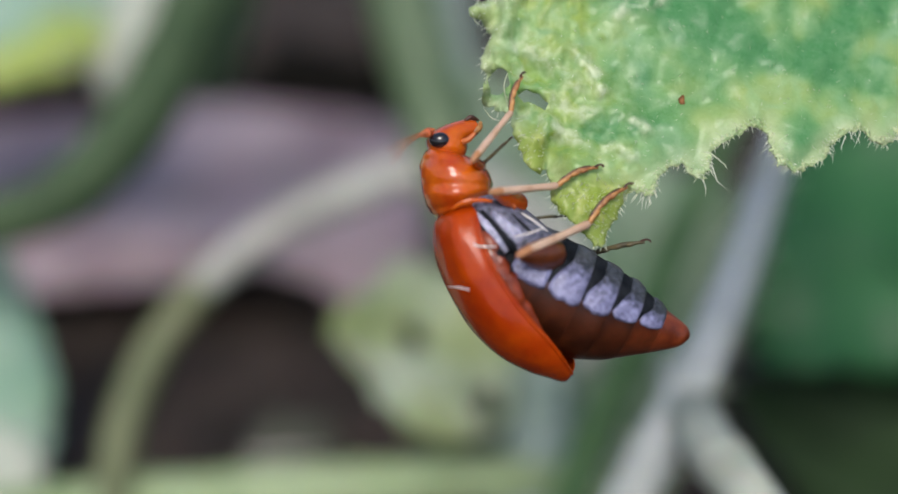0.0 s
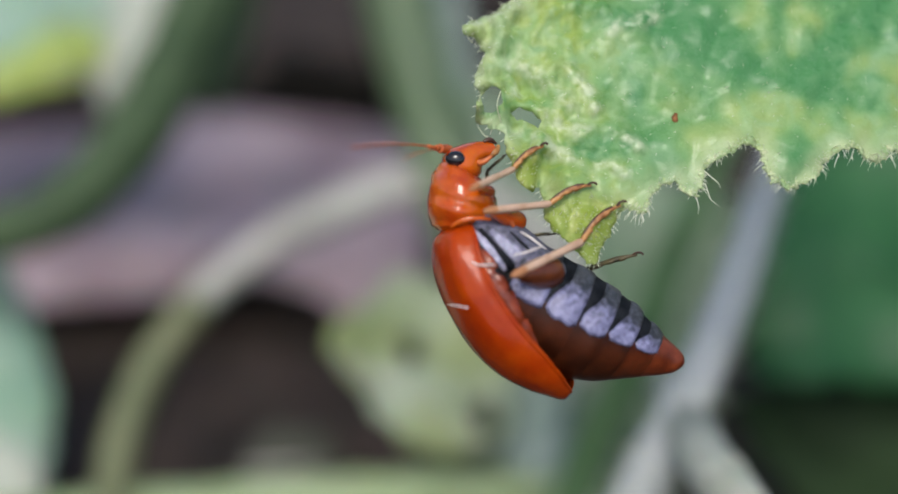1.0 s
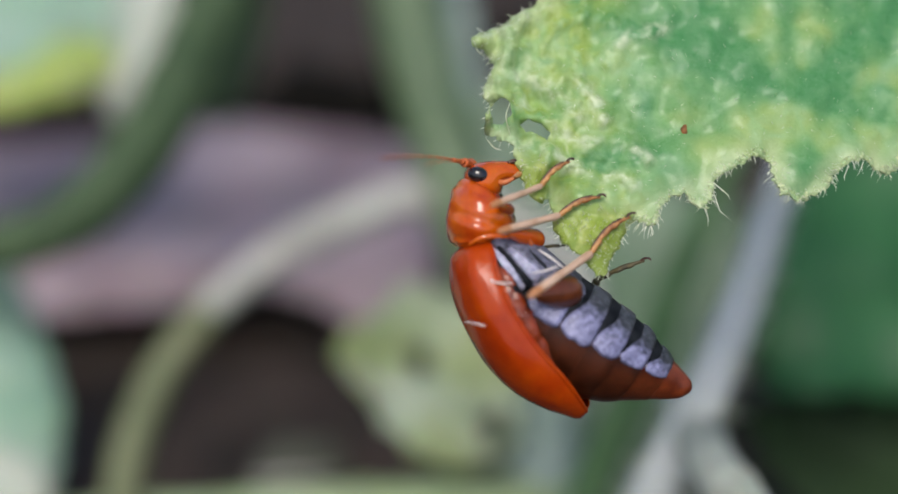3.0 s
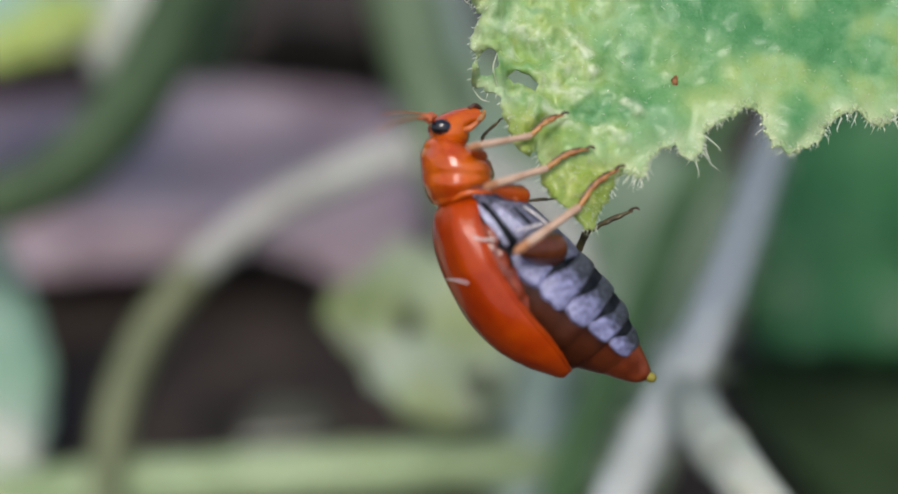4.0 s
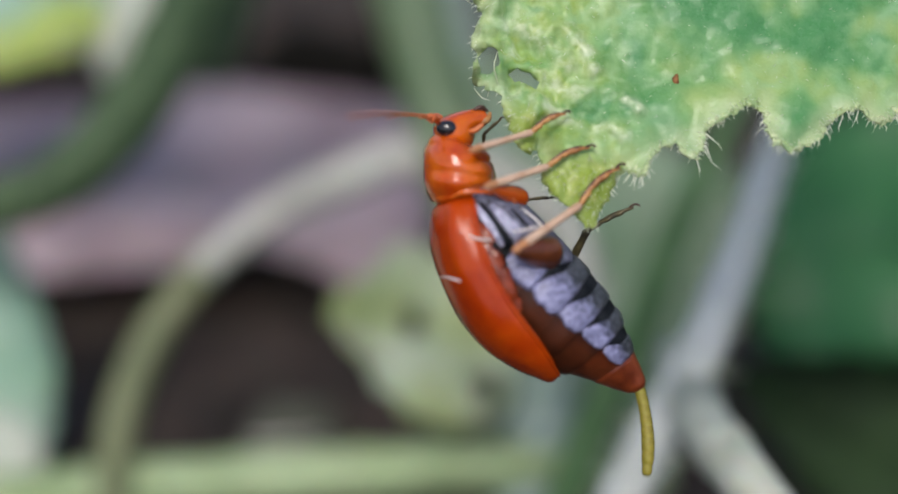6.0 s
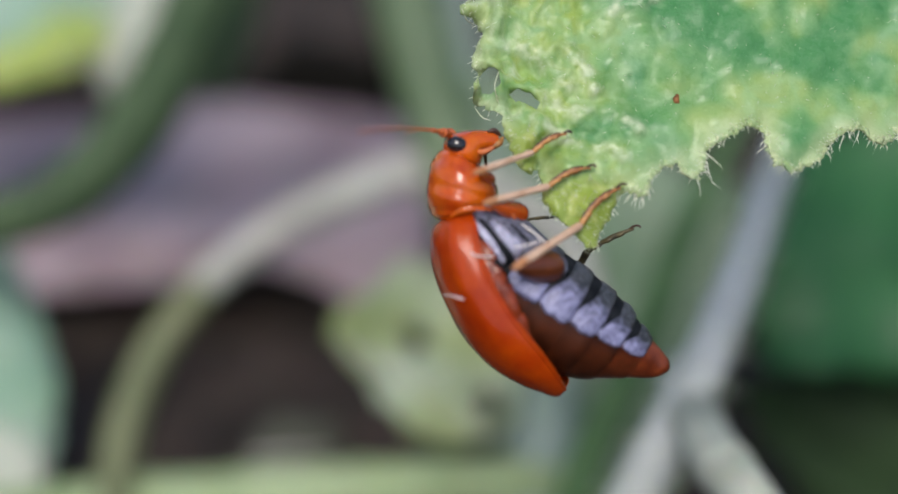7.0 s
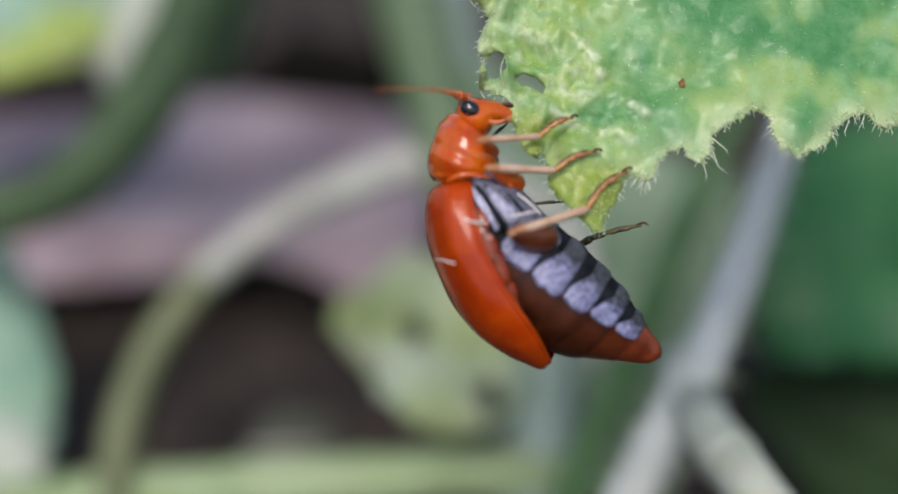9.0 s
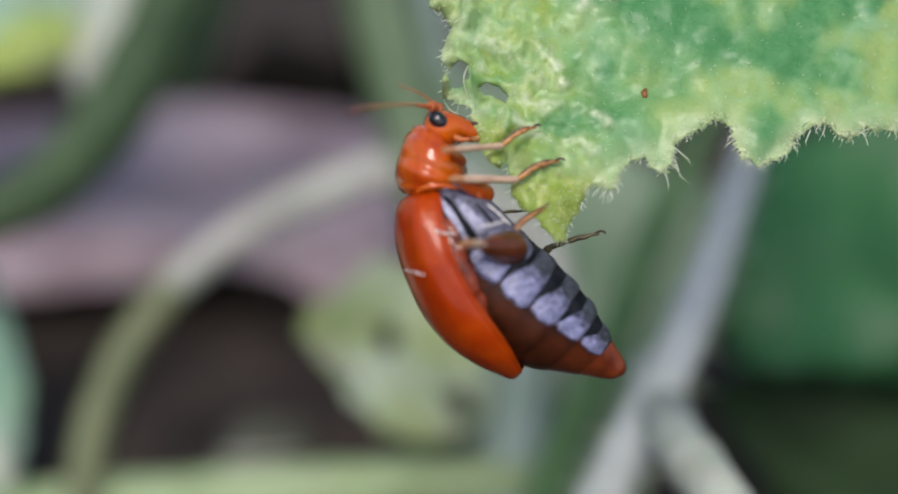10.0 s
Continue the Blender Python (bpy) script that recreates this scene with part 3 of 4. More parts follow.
# added leaf that darkens this corner; the shade is in its colour
back_leaf("shaded_leaf", [(1270, 690), (1330, 650), (1440, 640), (1580, 630), (1900, 620), (1960, 1000), (1560, 1020), (1400, 880)], 4900, (0.2, -0.4), M_LEAF_LOW_SHADE, "added low leaf close to the soil, shade in its dark colour", seed=15, rib_mat=M_LEAF_LOW_SHADE)


# lump added where there is only a dark, shaded gap
def gap_lump(px, py, r, squash, label):
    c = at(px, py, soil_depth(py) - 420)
    t = thing("shade_gap", c + Vector((0, 0, -r * 2.4)), label, "soil clod", "humus lumps on the soil")
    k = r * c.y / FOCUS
    part("lump", ball(c, k, squash, 24, 16, .5), M_GAP, t)
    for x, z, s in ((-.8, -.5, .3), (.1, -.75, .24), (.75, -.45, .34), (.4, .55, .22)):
        part("crumb", ball(c + Vector((x * squash[0] * k, -.3 * squash[1] * k, z * squash[2] * k)), s * k, (1.2, .8, .8), 14, 9, .6), M_GAP, t)


gap_lump(548, 140, 92, (1.5, .5, .6), "black lump standing in for a shaded gap over the soil")
gap_lump(70, 182, 56, (2.4, .8, .5), "black lump standing in for a shaded gap over the soil")
gap_lump(880, 20, 40, (0.8, .8, 1.2), "black lump standing in for a shaded gap over the soil")

# ---------------------------------------------------------------- the chewed leaf that the beetle feeds on


CREASES = [(((918, 84), (968, 122), (1004, 160)), 13), (((1006, 92), (1032, 125), (1050, 168)), 11), (((1102, 206), (1116, 220), (1128, 232)), 8), (((886, 204), (925, 200), (962, 220)), 12),
           (((936, 246), (975, 232), (1016, 248)), 11), (((960, 176), (995, 192), (1032, 200)), 13), (((828, 22), (870, 6), (920, -14)), 9), (((1046, 262), (1074, 256), (1100, 276)), 10), (((1066, 26), (1110, 12), (1156, 2)), 10),
           (((872, 60), (896, 84), (908, 138)), 10)]


def crease(x, y):
    """How near a spot of the blade lies to a torn, pale crease with a painted highlight: 1 on it, 0 away from it."""
    best = 0.0
    x, y = x + 9 * noise.noise(Vector((x * .05, y * .05, 1))), y + 9 * noise.noise(Vector((x * .05, y * .05, 7)))
    for path, w in CREASES:
        for (ax, ay), (bx, by) in zip(path, path[1:]):
            u = max(0.0, min(1.0, ((x - ax) * (bx - ax) + (y - ay) * (by - ay)) / ((bx - ax) ** 2 + (by - ay) ** 2)))
            d = math.hypot(x - ax - u * (bx - ax), y - ay - u * (by - ay)) / w
            if d < 2.5:
                best = max(best, math.exp(-d * d))
    return best


def lobed(x, y):
    """How far a spot lies down on the swollen yellow-green lobes of the rim, 0 to 1."""
    top = 296 if x > 950 else 206
    u = max(0.0, min(1.0, (y - top) / 46))
    return u * u * (3 - 2 * u) * (x < 1096)


def relief(x, y):
    """Height of the chewed leaf's blisters over its plane: puckered between the veins, crumpled by the bites."""
    p = Vector((x * 0.012, y * 0.012, 0.7))
    d, _ = noise.voronoi(p)
    puck = 16 * min(0.6, d[1] - d[0])
    bite = max(0.0, min(1.0, (1130 - x) / 260)) * (1 - 0.55 * lobed(x, y))
    swell = 16 * max(0.0, 1 - ((x - 1024 + 0.12 * (y - 350)) / (70 - 0.45 * max(0, y - 350))) ** 2) * lobed(x, y) if x > 950 else 14 * max(0.0, 1 - ((x - 922 - 0.3 * (y - 250)) / 34) ** 2) * lobed(x, y)
    return swell + 13 * crease(x, y) + puck + 9 * noise.noise(p * 2.3) + bite * (44 * noise.noise(p * 1.9 + Vector((3, 1, 5))) + 30 * noise.noise(p * 4.1) + 9 * noise.noise(p * 8.5)) + 2 * noise.noise(p * 7)


def blade_place(x, y, up):
    """The blade leans back as it rises, and its far end rolls away from the viewer."""
    lean = 0.32 * (300 - y) if y < 300 else 0.1 * (300 - y)
    roll = 0.0004 * max(0, x - 1250) ** 2
    return Vector((x - 784, FOCUS - 10 + lean + roll - relief(x, y) - up, 431 - y)) + Vector((0.19 * (x - 784), 0, 0.19 * (431 - y))) * (lean + roll) / 400.0


def chewed_leaf():
    rnd = random.Random(21)
    lower = [(1000, -110), (960, -64), (917, -34), (884, -14), (850, 4), (828, 16), (820, 32), (842, 38), (856, 62), (846, 92), (838, 120), (846, 146), (842, 172), (862, 196), (884, 200), (890, 222), (900, 248), (912, 274), (926, 298), (942, 306), (954, 296), (960, 316),
             (960, 336), (966, 356), (982, 376), (1000, 392), (1018, 410), (1034, 430), (1048, 432), (1058, 410), (1068, 386), (1080, 362), (1086, 340), (1106, 332), (1136, 342), (1142, 316), (1162, 296), (1188, 284), (1200, 304), (1222, 312), (1234, 288), (1244, 262),
             (1262, 246), (1290, 234), (1312, 222), (1336, 234), (1344, 262), (1352, 292), (1384, 304), (1410, 288), (1436, 276), (1448, 252), (1470, 236), (1496, 230), (1516, 250), (1544, 254),
             (1566, 232), (1610, 240), (1660, 210), (1720, 228), (1790, 190)]
    corners = lower + [(1900, 100), (1960, -120), (1860, -420), (1560, -560), (1240, -480), (1090, -260)]
    out = jagged([Vector(c) for c in corners], 6, 5.6, 31)
    holes = [[(850, 140), (868, 122), (884, 130), (888, 150), (872, 168), (856, 166)],
             [(902, 168), (918, 158), (940, 166), (956, 182), (950, 196), (934, 184), (914, 180)]]
    loops = [jagged([Vector(p) for p in h], 6, 2.0, 40 + i) for i, h in enumerate(holes)]
    t = thing("chewed_leaf", lay(1384, 120, -40), "young green leaf with pale blotches, fuzzy hairs and a chewed edge", "leaf")
    spots = []

    def noted(x, y, up):
        spots.append((x, y))
        return blade_place(x, y, up)
    blade = part("blade", sheet(out, loops, 9, noted, 9, 33), M_BLADE, t)
    # the blade pales towards its downy border
    a = np.array(out)
    b = np.roll(a, -1, 0)
    pale = blade.data.attributes.new("border", "FLOAT", "POINT")
    for i, p in enumerate(spots):
        w = np.clip(((p - a) * (b - a)).sum(1) / np.maximum(((b - a) ** 2).sum(1), 1e-6), 0, 1)[:, None]
        pale.data[i].value = max(0.0, 1 - float(np.sqrt(((a + (b - a) * w - p) ** 2).sum(1).min())) / 44) * (1 - 0.8 * lobed(*p))
    wan = blade.data.attributes.new("tissue_glint", "FLOAT", "POINT")
    for i, p in enumerate(spots):
        wan.data[i].value = crease(*p)
    lime = blade.data.attributes.new("lobe", "FLOAT", "POINT")
    for i, p in enumerate(spots):
        lime.data[i].value = lobed(*p)
    # loose fibres left across the bites
    fibres = []
    for path in (((846, 190), (858, 206), (872, 212)), ((884, 134), (878, 158), (886, 186)), ((822, 30), (830, 44), (842, 48))):
        fibres.append(tube([blade_place(x, y, 8) for x, y in path], [0.6] + [1.1] * (len(path) - 2) + [0.5], 6, 5))
    tagged(part("torn_fibre", join(*fibres), M_HAIR, t, "thin pale fibres across the bites"), kind="stuff")
    # down on the lobes, and pale clumps along the border
    geos = []
    for _ in range(330):
        x, y = rnd.choice(((1000, 330), (1040, 372), (925, 255), (1062, 335), (1046, 405), (1020, 350)))
        x, y = x + rnd.uniform(-24, 24), y + rnd.uniform(-26, 26)
        if not inside((x, y), out):
            continue
        base = blade_place(x, y, 3)
        geos.append(cone(base, base + Vector((rnd.uniform(-1, 1), -rnd.uniform(.4, 1.2), rnd.uniform(-1, 1))).normalized() * rnd.uniform(4, 10), 1.1))
    tagged(part("lobe_hair", join(*geos), M_HAIR, t, "fine pale hairs on the swollen rim", flat=True), kind="stuff")
    geos = []
    for p in out:
        if 1085 < p.x < 1795 and p.y > 150:
            for _ in range(2):
                q = p + Vector((rnd.uniform(-5, 5), rnd.uniform(-11, 2)))
                if inside(q, out) or rnd.random() < .3:
                    geos.append(ball(blade_place(q.x, q.y, 4), rnd.uniform(0.9, 2.5), (rnd.uniform(.8, 2.8), .5, rnd.uniform(.8, 2.8)), 7, 5, .9))
    tagged(part("border_down", join(*geos), M_PALERIM, t, "pale downy border"), kind="stuff")
    # hairs along the rim
    geos = []
    n = len(out)
    for i, p in enumerate(out):
        if not (820 < p.x < 1800 and p.y > -40):
            continue
        a, b = out[i - 1], out[(i + 1) % n]
        d = Vector(((b - a).y, -(b - a).x)).normalized()
        if inside(p + d * 4, out):
            d = -d
        for _ in range(9 if p.x > 1090 else 1):
            e = p - d * rnd.uniform(0, 16) + Vector((rnd.uniform(-5, 5), rnd.uniform(-5, 5)))
            if inside(e, out):
                base = blade_place(e.x, e.y, 3)
                geos.append(cone(base, base + Vector((d.x + rnd.uniform(-.8, .8), -rnd.uniform(.3, 1), -d.y + rnd.uniform(-.8, .8))).normalized() * rnd.uniform(3, 10), 1.0))
        tuft = max(0.0, noise.noise(Vector((p.x * .045, p.y * .045, 4))) + .15)
        sway = Vector((-.3, .6))
        for _ in range(int(5 * tuft) + (rnd.random() < .6) if p.x > 1060 else rnd.random() < .4):
            q = (d + sway + Vector((rnd.uniform(-.6, .6), rnd.uniform(-.4, .5)))).normalized()
            ln = rnd.uniform(5, 11) + 44 * tuft * rnd.random() ** 3 if p.x > 1060 else rnd.uniform(6, 14)
            base = blade_place(p.x, p.y, rnd.uniform(-3, 3))
            bend = Vector((rnd.uniform(-.16, .16), 0, rnd.uniform(-.05, .12))) * ln
            geos.append(strand(base, base + Vector((q.x, rnd.uniform(-.6, .3), -q.y)) * ln, 0.95, bend))
    # a few long strands that hang from the rim
    for x, y, tx, ty, b in ((1238, 268, 1266, 300, 9), (1240, 290, 1268, 334, -7), (1222, 306, 1226, 346, 4), (1470, 240, 1462, 268, -4), (1560, 240, 1568, 268, 3), (1128, 338, 1130, 362, 3), (1138, 330, 1140, 350, 2)):
        base = blade_place(x, y, 2)
        geos.append(strand(base, base + Vector((tx - x, -8, y - ty)), 1.3, (b, 0, -4)))
    tagged(part("rim_hair", join(*geos), M_HAIR, t, "fine pale hairs along the rim", flat=True), kind="stuff")
    geos = []
    while len(geos) < 420:
        x, y = rnd.uniform(822, 1760), rnd.uniform(-60, 320)
        if inside((x, y), out) and not any(inside((x, y), h) for h in loops):
            base = blade_place(x, y, 4)
            d = Vector((rnd.uniform(-1, 1), -rnd.uniform(.4, 1), rnd.uniform(-1, .6))).normalized()
            geos.append(cone(base, base + d * rnd.uniform(4, 11), 0.7))
    tagged(part("surface_hair", join(*geos), M_HAIR, t, "short pale hairs on the blade", flat=True), kind="stuff")
    stalk = [blade_place(1860, -100, -12), Vector((1500, FOCUS + 300, 300)), Vector((1900, FOCUS + 500, 0)), Vector((2200, FOCUS + 600, -700)), Vector((2300, FOCUS + 700, -1500))]
    part("leaf_stalk", tube(stalk, [26, 34, 40, 44, 46], 12, 8, .08), M_STEM, t)
    f = thing("leaf_fleck", blade_place(1187, 178, 6), "tiny rust-brown fleck stuck on the leaf", "fleck")
    part("scrap", ball(blade_place(1187, 178, 7), 8, (.7, .35, 1.3), 10, 7, .6), M_SPECK, f)


chewed_leaf()

# ---------------------------------------------------------------- the beetle
ORIGIN = lay(795, 498)
beetle = thing("leaf_beetle", ORIGIN, "orange leaf beetle with silver-grey belly feeding on the leaf edge", "beetle")
MOVING = {}

# wing cases: a domed pair, seen from the flank
SHELL = [((772, 372), (818, 358), 66), ((758, 390), (828, 376), 88), ((756, 425), (836, 414), 106), ((768, 474), (854, 460), 114), ((792, 528), (880, 506), 116), ((827, 580), (912, 548), 112),
         ((872, 622), (946, 585), 97), ((922, 648), (972, 616), 74), ((958, 660), (988, 638), 48), ((978, 666), (996, 649), 31), ((989, 666), (996, 657), 9)]


def fold(u, a):
    """The raised shoulder, a shallow groove beside it and faint unevenness."""
    d = math.degrees(a)
    front = max(0.0, 1 - u / 0.62)
    return front * (0.05 * math.exp(-((d - 66) / 14) ** 2) - 0.02 * math.exp(-((d - 85) / 7) ** 2)) + (0.006 + 0.022 * front) * noise.noise(Vector((u * 9, a * 3, 6))) + 0.02 * front * noise.noise(Vector((u * 18, a * 5, 2)))


part("wing_case", body(SHELL, 40, 6, 0.17, 0, (-24, 104), 6, fold), M_SHELL, beetle, "glossy orange wing case")
part("wing_case", body(SHELL, 26, 6, 0.17, 0, (-150, -26), 6), M_SHELL, beetle, "glossy orange wing case")


def rim(side):
    rows = smooth([(*p, *q, w) for p, q, w in SHELL], 3)
    pts = []
    for ax, ay, bx, by, q in rows[1:-2]:
        m = lay(bx, by).lerp(lay(ax, ay), 0.17)
        pts.append(m + (lay(ax, ay) - m) * math.cos(radians(103)) + Vector((0, -1, 0)) * q * math.sin(radians(103)) * side)
    return tube(pts, [2.0 + 2.2 * math.sin(math.pi * i / (len(pts) - 1)) for i in range(len(pts))], 8, 2)


part("wing_case_rim", rim(1), M_SHELL, beetle, "raised orange rim of the wing case")
part("wing_case_fold", tube([lay(x, y, w) for x, y, w in ((812, 372, 62), (836, 408, 84), (858, 448, 94), (880, 488, 94), (906, 530, 84), (940, 578, 62), (972, 620, 40))], [6, 15, 19, 18, 14, 10, 5], 14, 8, 0.35, .7), M_FOLD, beetle, "rough red-brown fold under the wing case")
# chest and its plates
part("chest", body([((796, 352), (880, 338), 60), ((812, 380), (922, 368), 82), ((838, 420), (962, 402), 92), ((868, 456), (996, 432), 92), ((893, 486), (1010, 452), 84)], 24, 6, 0.5), M_CHEST, beetle, "slate-grey downy chest")


def strap(points, radii, flat=0.45, near=None):
    return tube([lay(x, y, w) for x, y, w in points], radii, 10, 6, 0.12, flat)


part("chest_plate", strap([(824, 372, 76), (846, 396, 90), (868, 426, 96), (880, 440, 92)], [5, 9, 10, 5]), M_PLATE, beetle, "silvery chest plate")
part("chest_plate", strap([(856, 372, 78), (880, 396, 90), (898, 414, 92), (908, 426, 86)], [4, 10, 12, 6]), M_PLATE, beetle, "silvery chest plate")
part("chest_seam", strap([(838, 370, 80), (862, 400, 93), (884, 424, 98), (896, 440, 92)], [3.5, 6, 6.5, 4]), M_DARK, beetle, "dark chest seam")
part("chest_seam", strap([(822, 372, 78), (842, 404, 92), (866, 440, 102), (888, 472, 98)], [4, 7, 8, 5]), M_DARK, beetle, "dark chest seam")
part("chest_seam", strap([(872, 366, 70), (896, 386, 80), (914, 404, 84), (926, 420, 80)], [4, 6, 6, 4]), M_DARK, beetle, "dark chest seam")
for spots in ([(838, 404, 92), (852, 424, 102), (866, 440, 102)], [(860, 446, 104), (872, 458, 104), (884, 468, 98)], [(878, 474, 102), (888, 488, 100), (898, 500, 92)]):
    part("side_plate", strap(spots, [5, 10, 5]), M_FOLD, beetle, "glossy reddish side plate")
part("collar_ridge", strap([(788, 368, 74), (808, 356, 86), (834, 352, 84), (858, 354, 76)], [2, 4, 4, 2.5], .4), M_COLLAR, beetle, "pale orange ridge behind the collar")
part("collar_ridge", strap([(868, 346, 70), (884, 352, 72), (896, 366, 66)], [4, 5, 3], .7), M_FEELER, beetle, "pale orange ridge behind the collar")
part("bristle", tube([lay(783, 498, 62), lay(800, 498, 112), lay(817, 501, 126)], [0.8, 1.3, 1.0], 6), M_BRISTLE, beetle, "pale bristle stuck to the wing case")
part("bristle", tube([lay(818, 420, 100), lay(834, 430, 114), lay(862, 430, 118)], [0.8, 1.5, 1.1], 6), M_BRISTLE, beetle, "pale bristle stuck to the wing case")
part("bristle", tube([lay(894, 414, 100), lay(918, 408, 106), lay(942, 399, 102)], [1.0, 1.4, 1.0], 6), M_BRISTLE, beetle, "thin pale bristle across the chest")
part("bristle", tube([lay(906, 374, 78), lay(928, 388, 78), lay(950, 404, 70)], [1.0, 1.8, 1.2], 6), M_BRISTLE, beetle, "pale bristle across the chest")

# collar (front of the body) turns on the chest
NECK = lay(806, 366)
collar = part("collar", body([((768, 382), (838, 362), 56), ((752, 372), (850, 350), 76), ((740, 345), (859, 328), 86), ((734, 312), (858, 308), 86), ((734, 286), (846, 293), 76), ((743, 266), (828, 280), 58), ((761, 254), (808, 270), 30)], 28, 7, 0.5,
                              bulge=lambda u, a: -0.03 * math.exp(-((u - 0.72) / 0.05) ** 2) - 0.05 * math.exp(-((u - 0.18) / 0.04) ** 2) * (math.sin(a) > 0) + (0.045 * math.exp(-((u - 0.30 - 0.05 * math.cos(a)) / 0.05) ** 2) - 0.04 * math.exp(-((u - 0.40 - 0.05 * math.cos(a)) / 0.035) ** 2)) * max(0, math.sin(a)) + 0.055 * noise.noise(Vector((u * 5, a * 1.6, 2))) + 0.032 * noise.noise(Vector((u * 9, a * 2.6, 3)))), M_COLLAR, beetle, "glossy orange collar", NECK)
# head
NAPE = lay(784, 268)
head = part("head", body([((754, 276), (808, 282), 40), ((745, 256), (816, 268), 48), ((748, 239), (817, 256), 48), ((766, 226), (816, 250), 42), ((790, 216), (822, 244), 32), ((812, 211), (834, 238), 22), ((830, 212), (840, 228), 12)], 26, 6, 0.5),
            M_COLLAR, beetle, "orange head", NAPE)
part("eye", ball(lay(770, 251, 40), 19, (1.0, .7, .74), 18, 12), M_EYE, head, "shiny black eye")
part("eye", ball(lay(772, 243, -40), 18, (1.0, .7, .78), 16, 10), M_EYE, head, "shiny black eye")
part("jaw", tube([lay(812, 214, 14), lay(824, 208, 10), lay(836, 213, 4)], [3, 4.5, 2], 8), M_CLAW, head, "dark jaw")
part("jaw", tube([lay(822, 236, 14), lay(836, 228, 12), lay(840, 216, 4)], [5, 6, 3], 8), M_FOOT, head, "brown jaw")
part("palp", tube([lay(800, 252, 26), lay(816, 250, 34), lay(830, 238, 34)], [4, 5, 3], 8), M_FEELER, head, "pale orange mouth feeler")


def feeler(base, label):
    """Eleven joints, built along +x from its root."""
    geos = []
    x = 0.0
    for k in range(11):
        ln = 22 if k == 0 else 10 if k == 1 else 24
        r = 8.5 if k == 0 else 5.5 if k == 1 else 3.9 if k == 2 else 2.3 - 0.08 * k
        sag = lambda s: Vector((s, 0, -0.0005 * s * s))
        geos.append(tube([base + sag(x), base + sag(x + ln * .5), base + sag(x + ln * .93), base + sag(x + ln)], [r * .75, r * .85, r, r * .75], 8, 3))
        x += ln
    return part("feeler", join(*geos), M_FEELER, head, label, base)


ROOT_A, ROOT_B = lay(752, 236, 22), lay(756, 230, -22)
MOVING["feeler_a"] = feeler(ROOT_A, "jointed orange feeler")
MOVING["feeler_b"] = feeler(ROOT_B, "jointed orange feeler")

# abdomen: six rings on an axis that slopes away from the chest
AXIS = radians(25.3)
HIP = Vector((890, 440))
EDGES = [0, 72, 136, 190, 240, 288, 346]
OUT_BELLY = [(-40, 52), (0, 60), (60, 66), (140, 61), (220, 49), (287, 27), (320, 20), (336, 15), (343, 10), (346, 5)]
OUT_BACK = [(-40, 90), (0, 108), (100, 128), (180, 121), (224, 103), (271, 71), (320, 37), (336, 24), (343, 15), (346, 7)]
OUT_SIDE = [(-40, 70), (0, 84), (100, 94), (180, 88), (240, 68), (290, 38), (320, 22), (336, 16), (343, 11), (346, 6)]


def profile(rows, s):
    return float(np.interp(s, [r[0] for r in rows], [r[1] for r in rows]))


def station(s, grow=0.0):
    ax, ay = HIP.x + s * math.cos(AXIS), HIP.y + s * math.sin(AXIS)
    nx, ny = math.sin(AXIS), -math.cos(AXIS)
    rv, rd, q = profile(OUT_BELLY, s) + grow, profile(OUT_BACK, s) + grow, profile(OUT_SIDE, s) + grow
    return (ax - nx * rd, ay - ny * rd), (ax + nx * rv, ay + ny * rv), q


def axis_point(s):
    return lay(HIP.x + s * math.cos(AXIS), HIP.y + s * math.sin(AXIS))


RINGS = []


def ring_station(s, k, grow=0.0):
    """As station(), but the part that slides under the ring before is no wider than its own mouth."""
    (bx, by), (vx, vy), q = station(max(s, EDGES[k]), grow)
    d = min(0.0, s - EDGES[k])
    o = (d * math.cos(AXIS), d * math.sin(AXIS))
    return (bx + o[0], by + o[1]), (vx + o[0], vy + o[1]), q


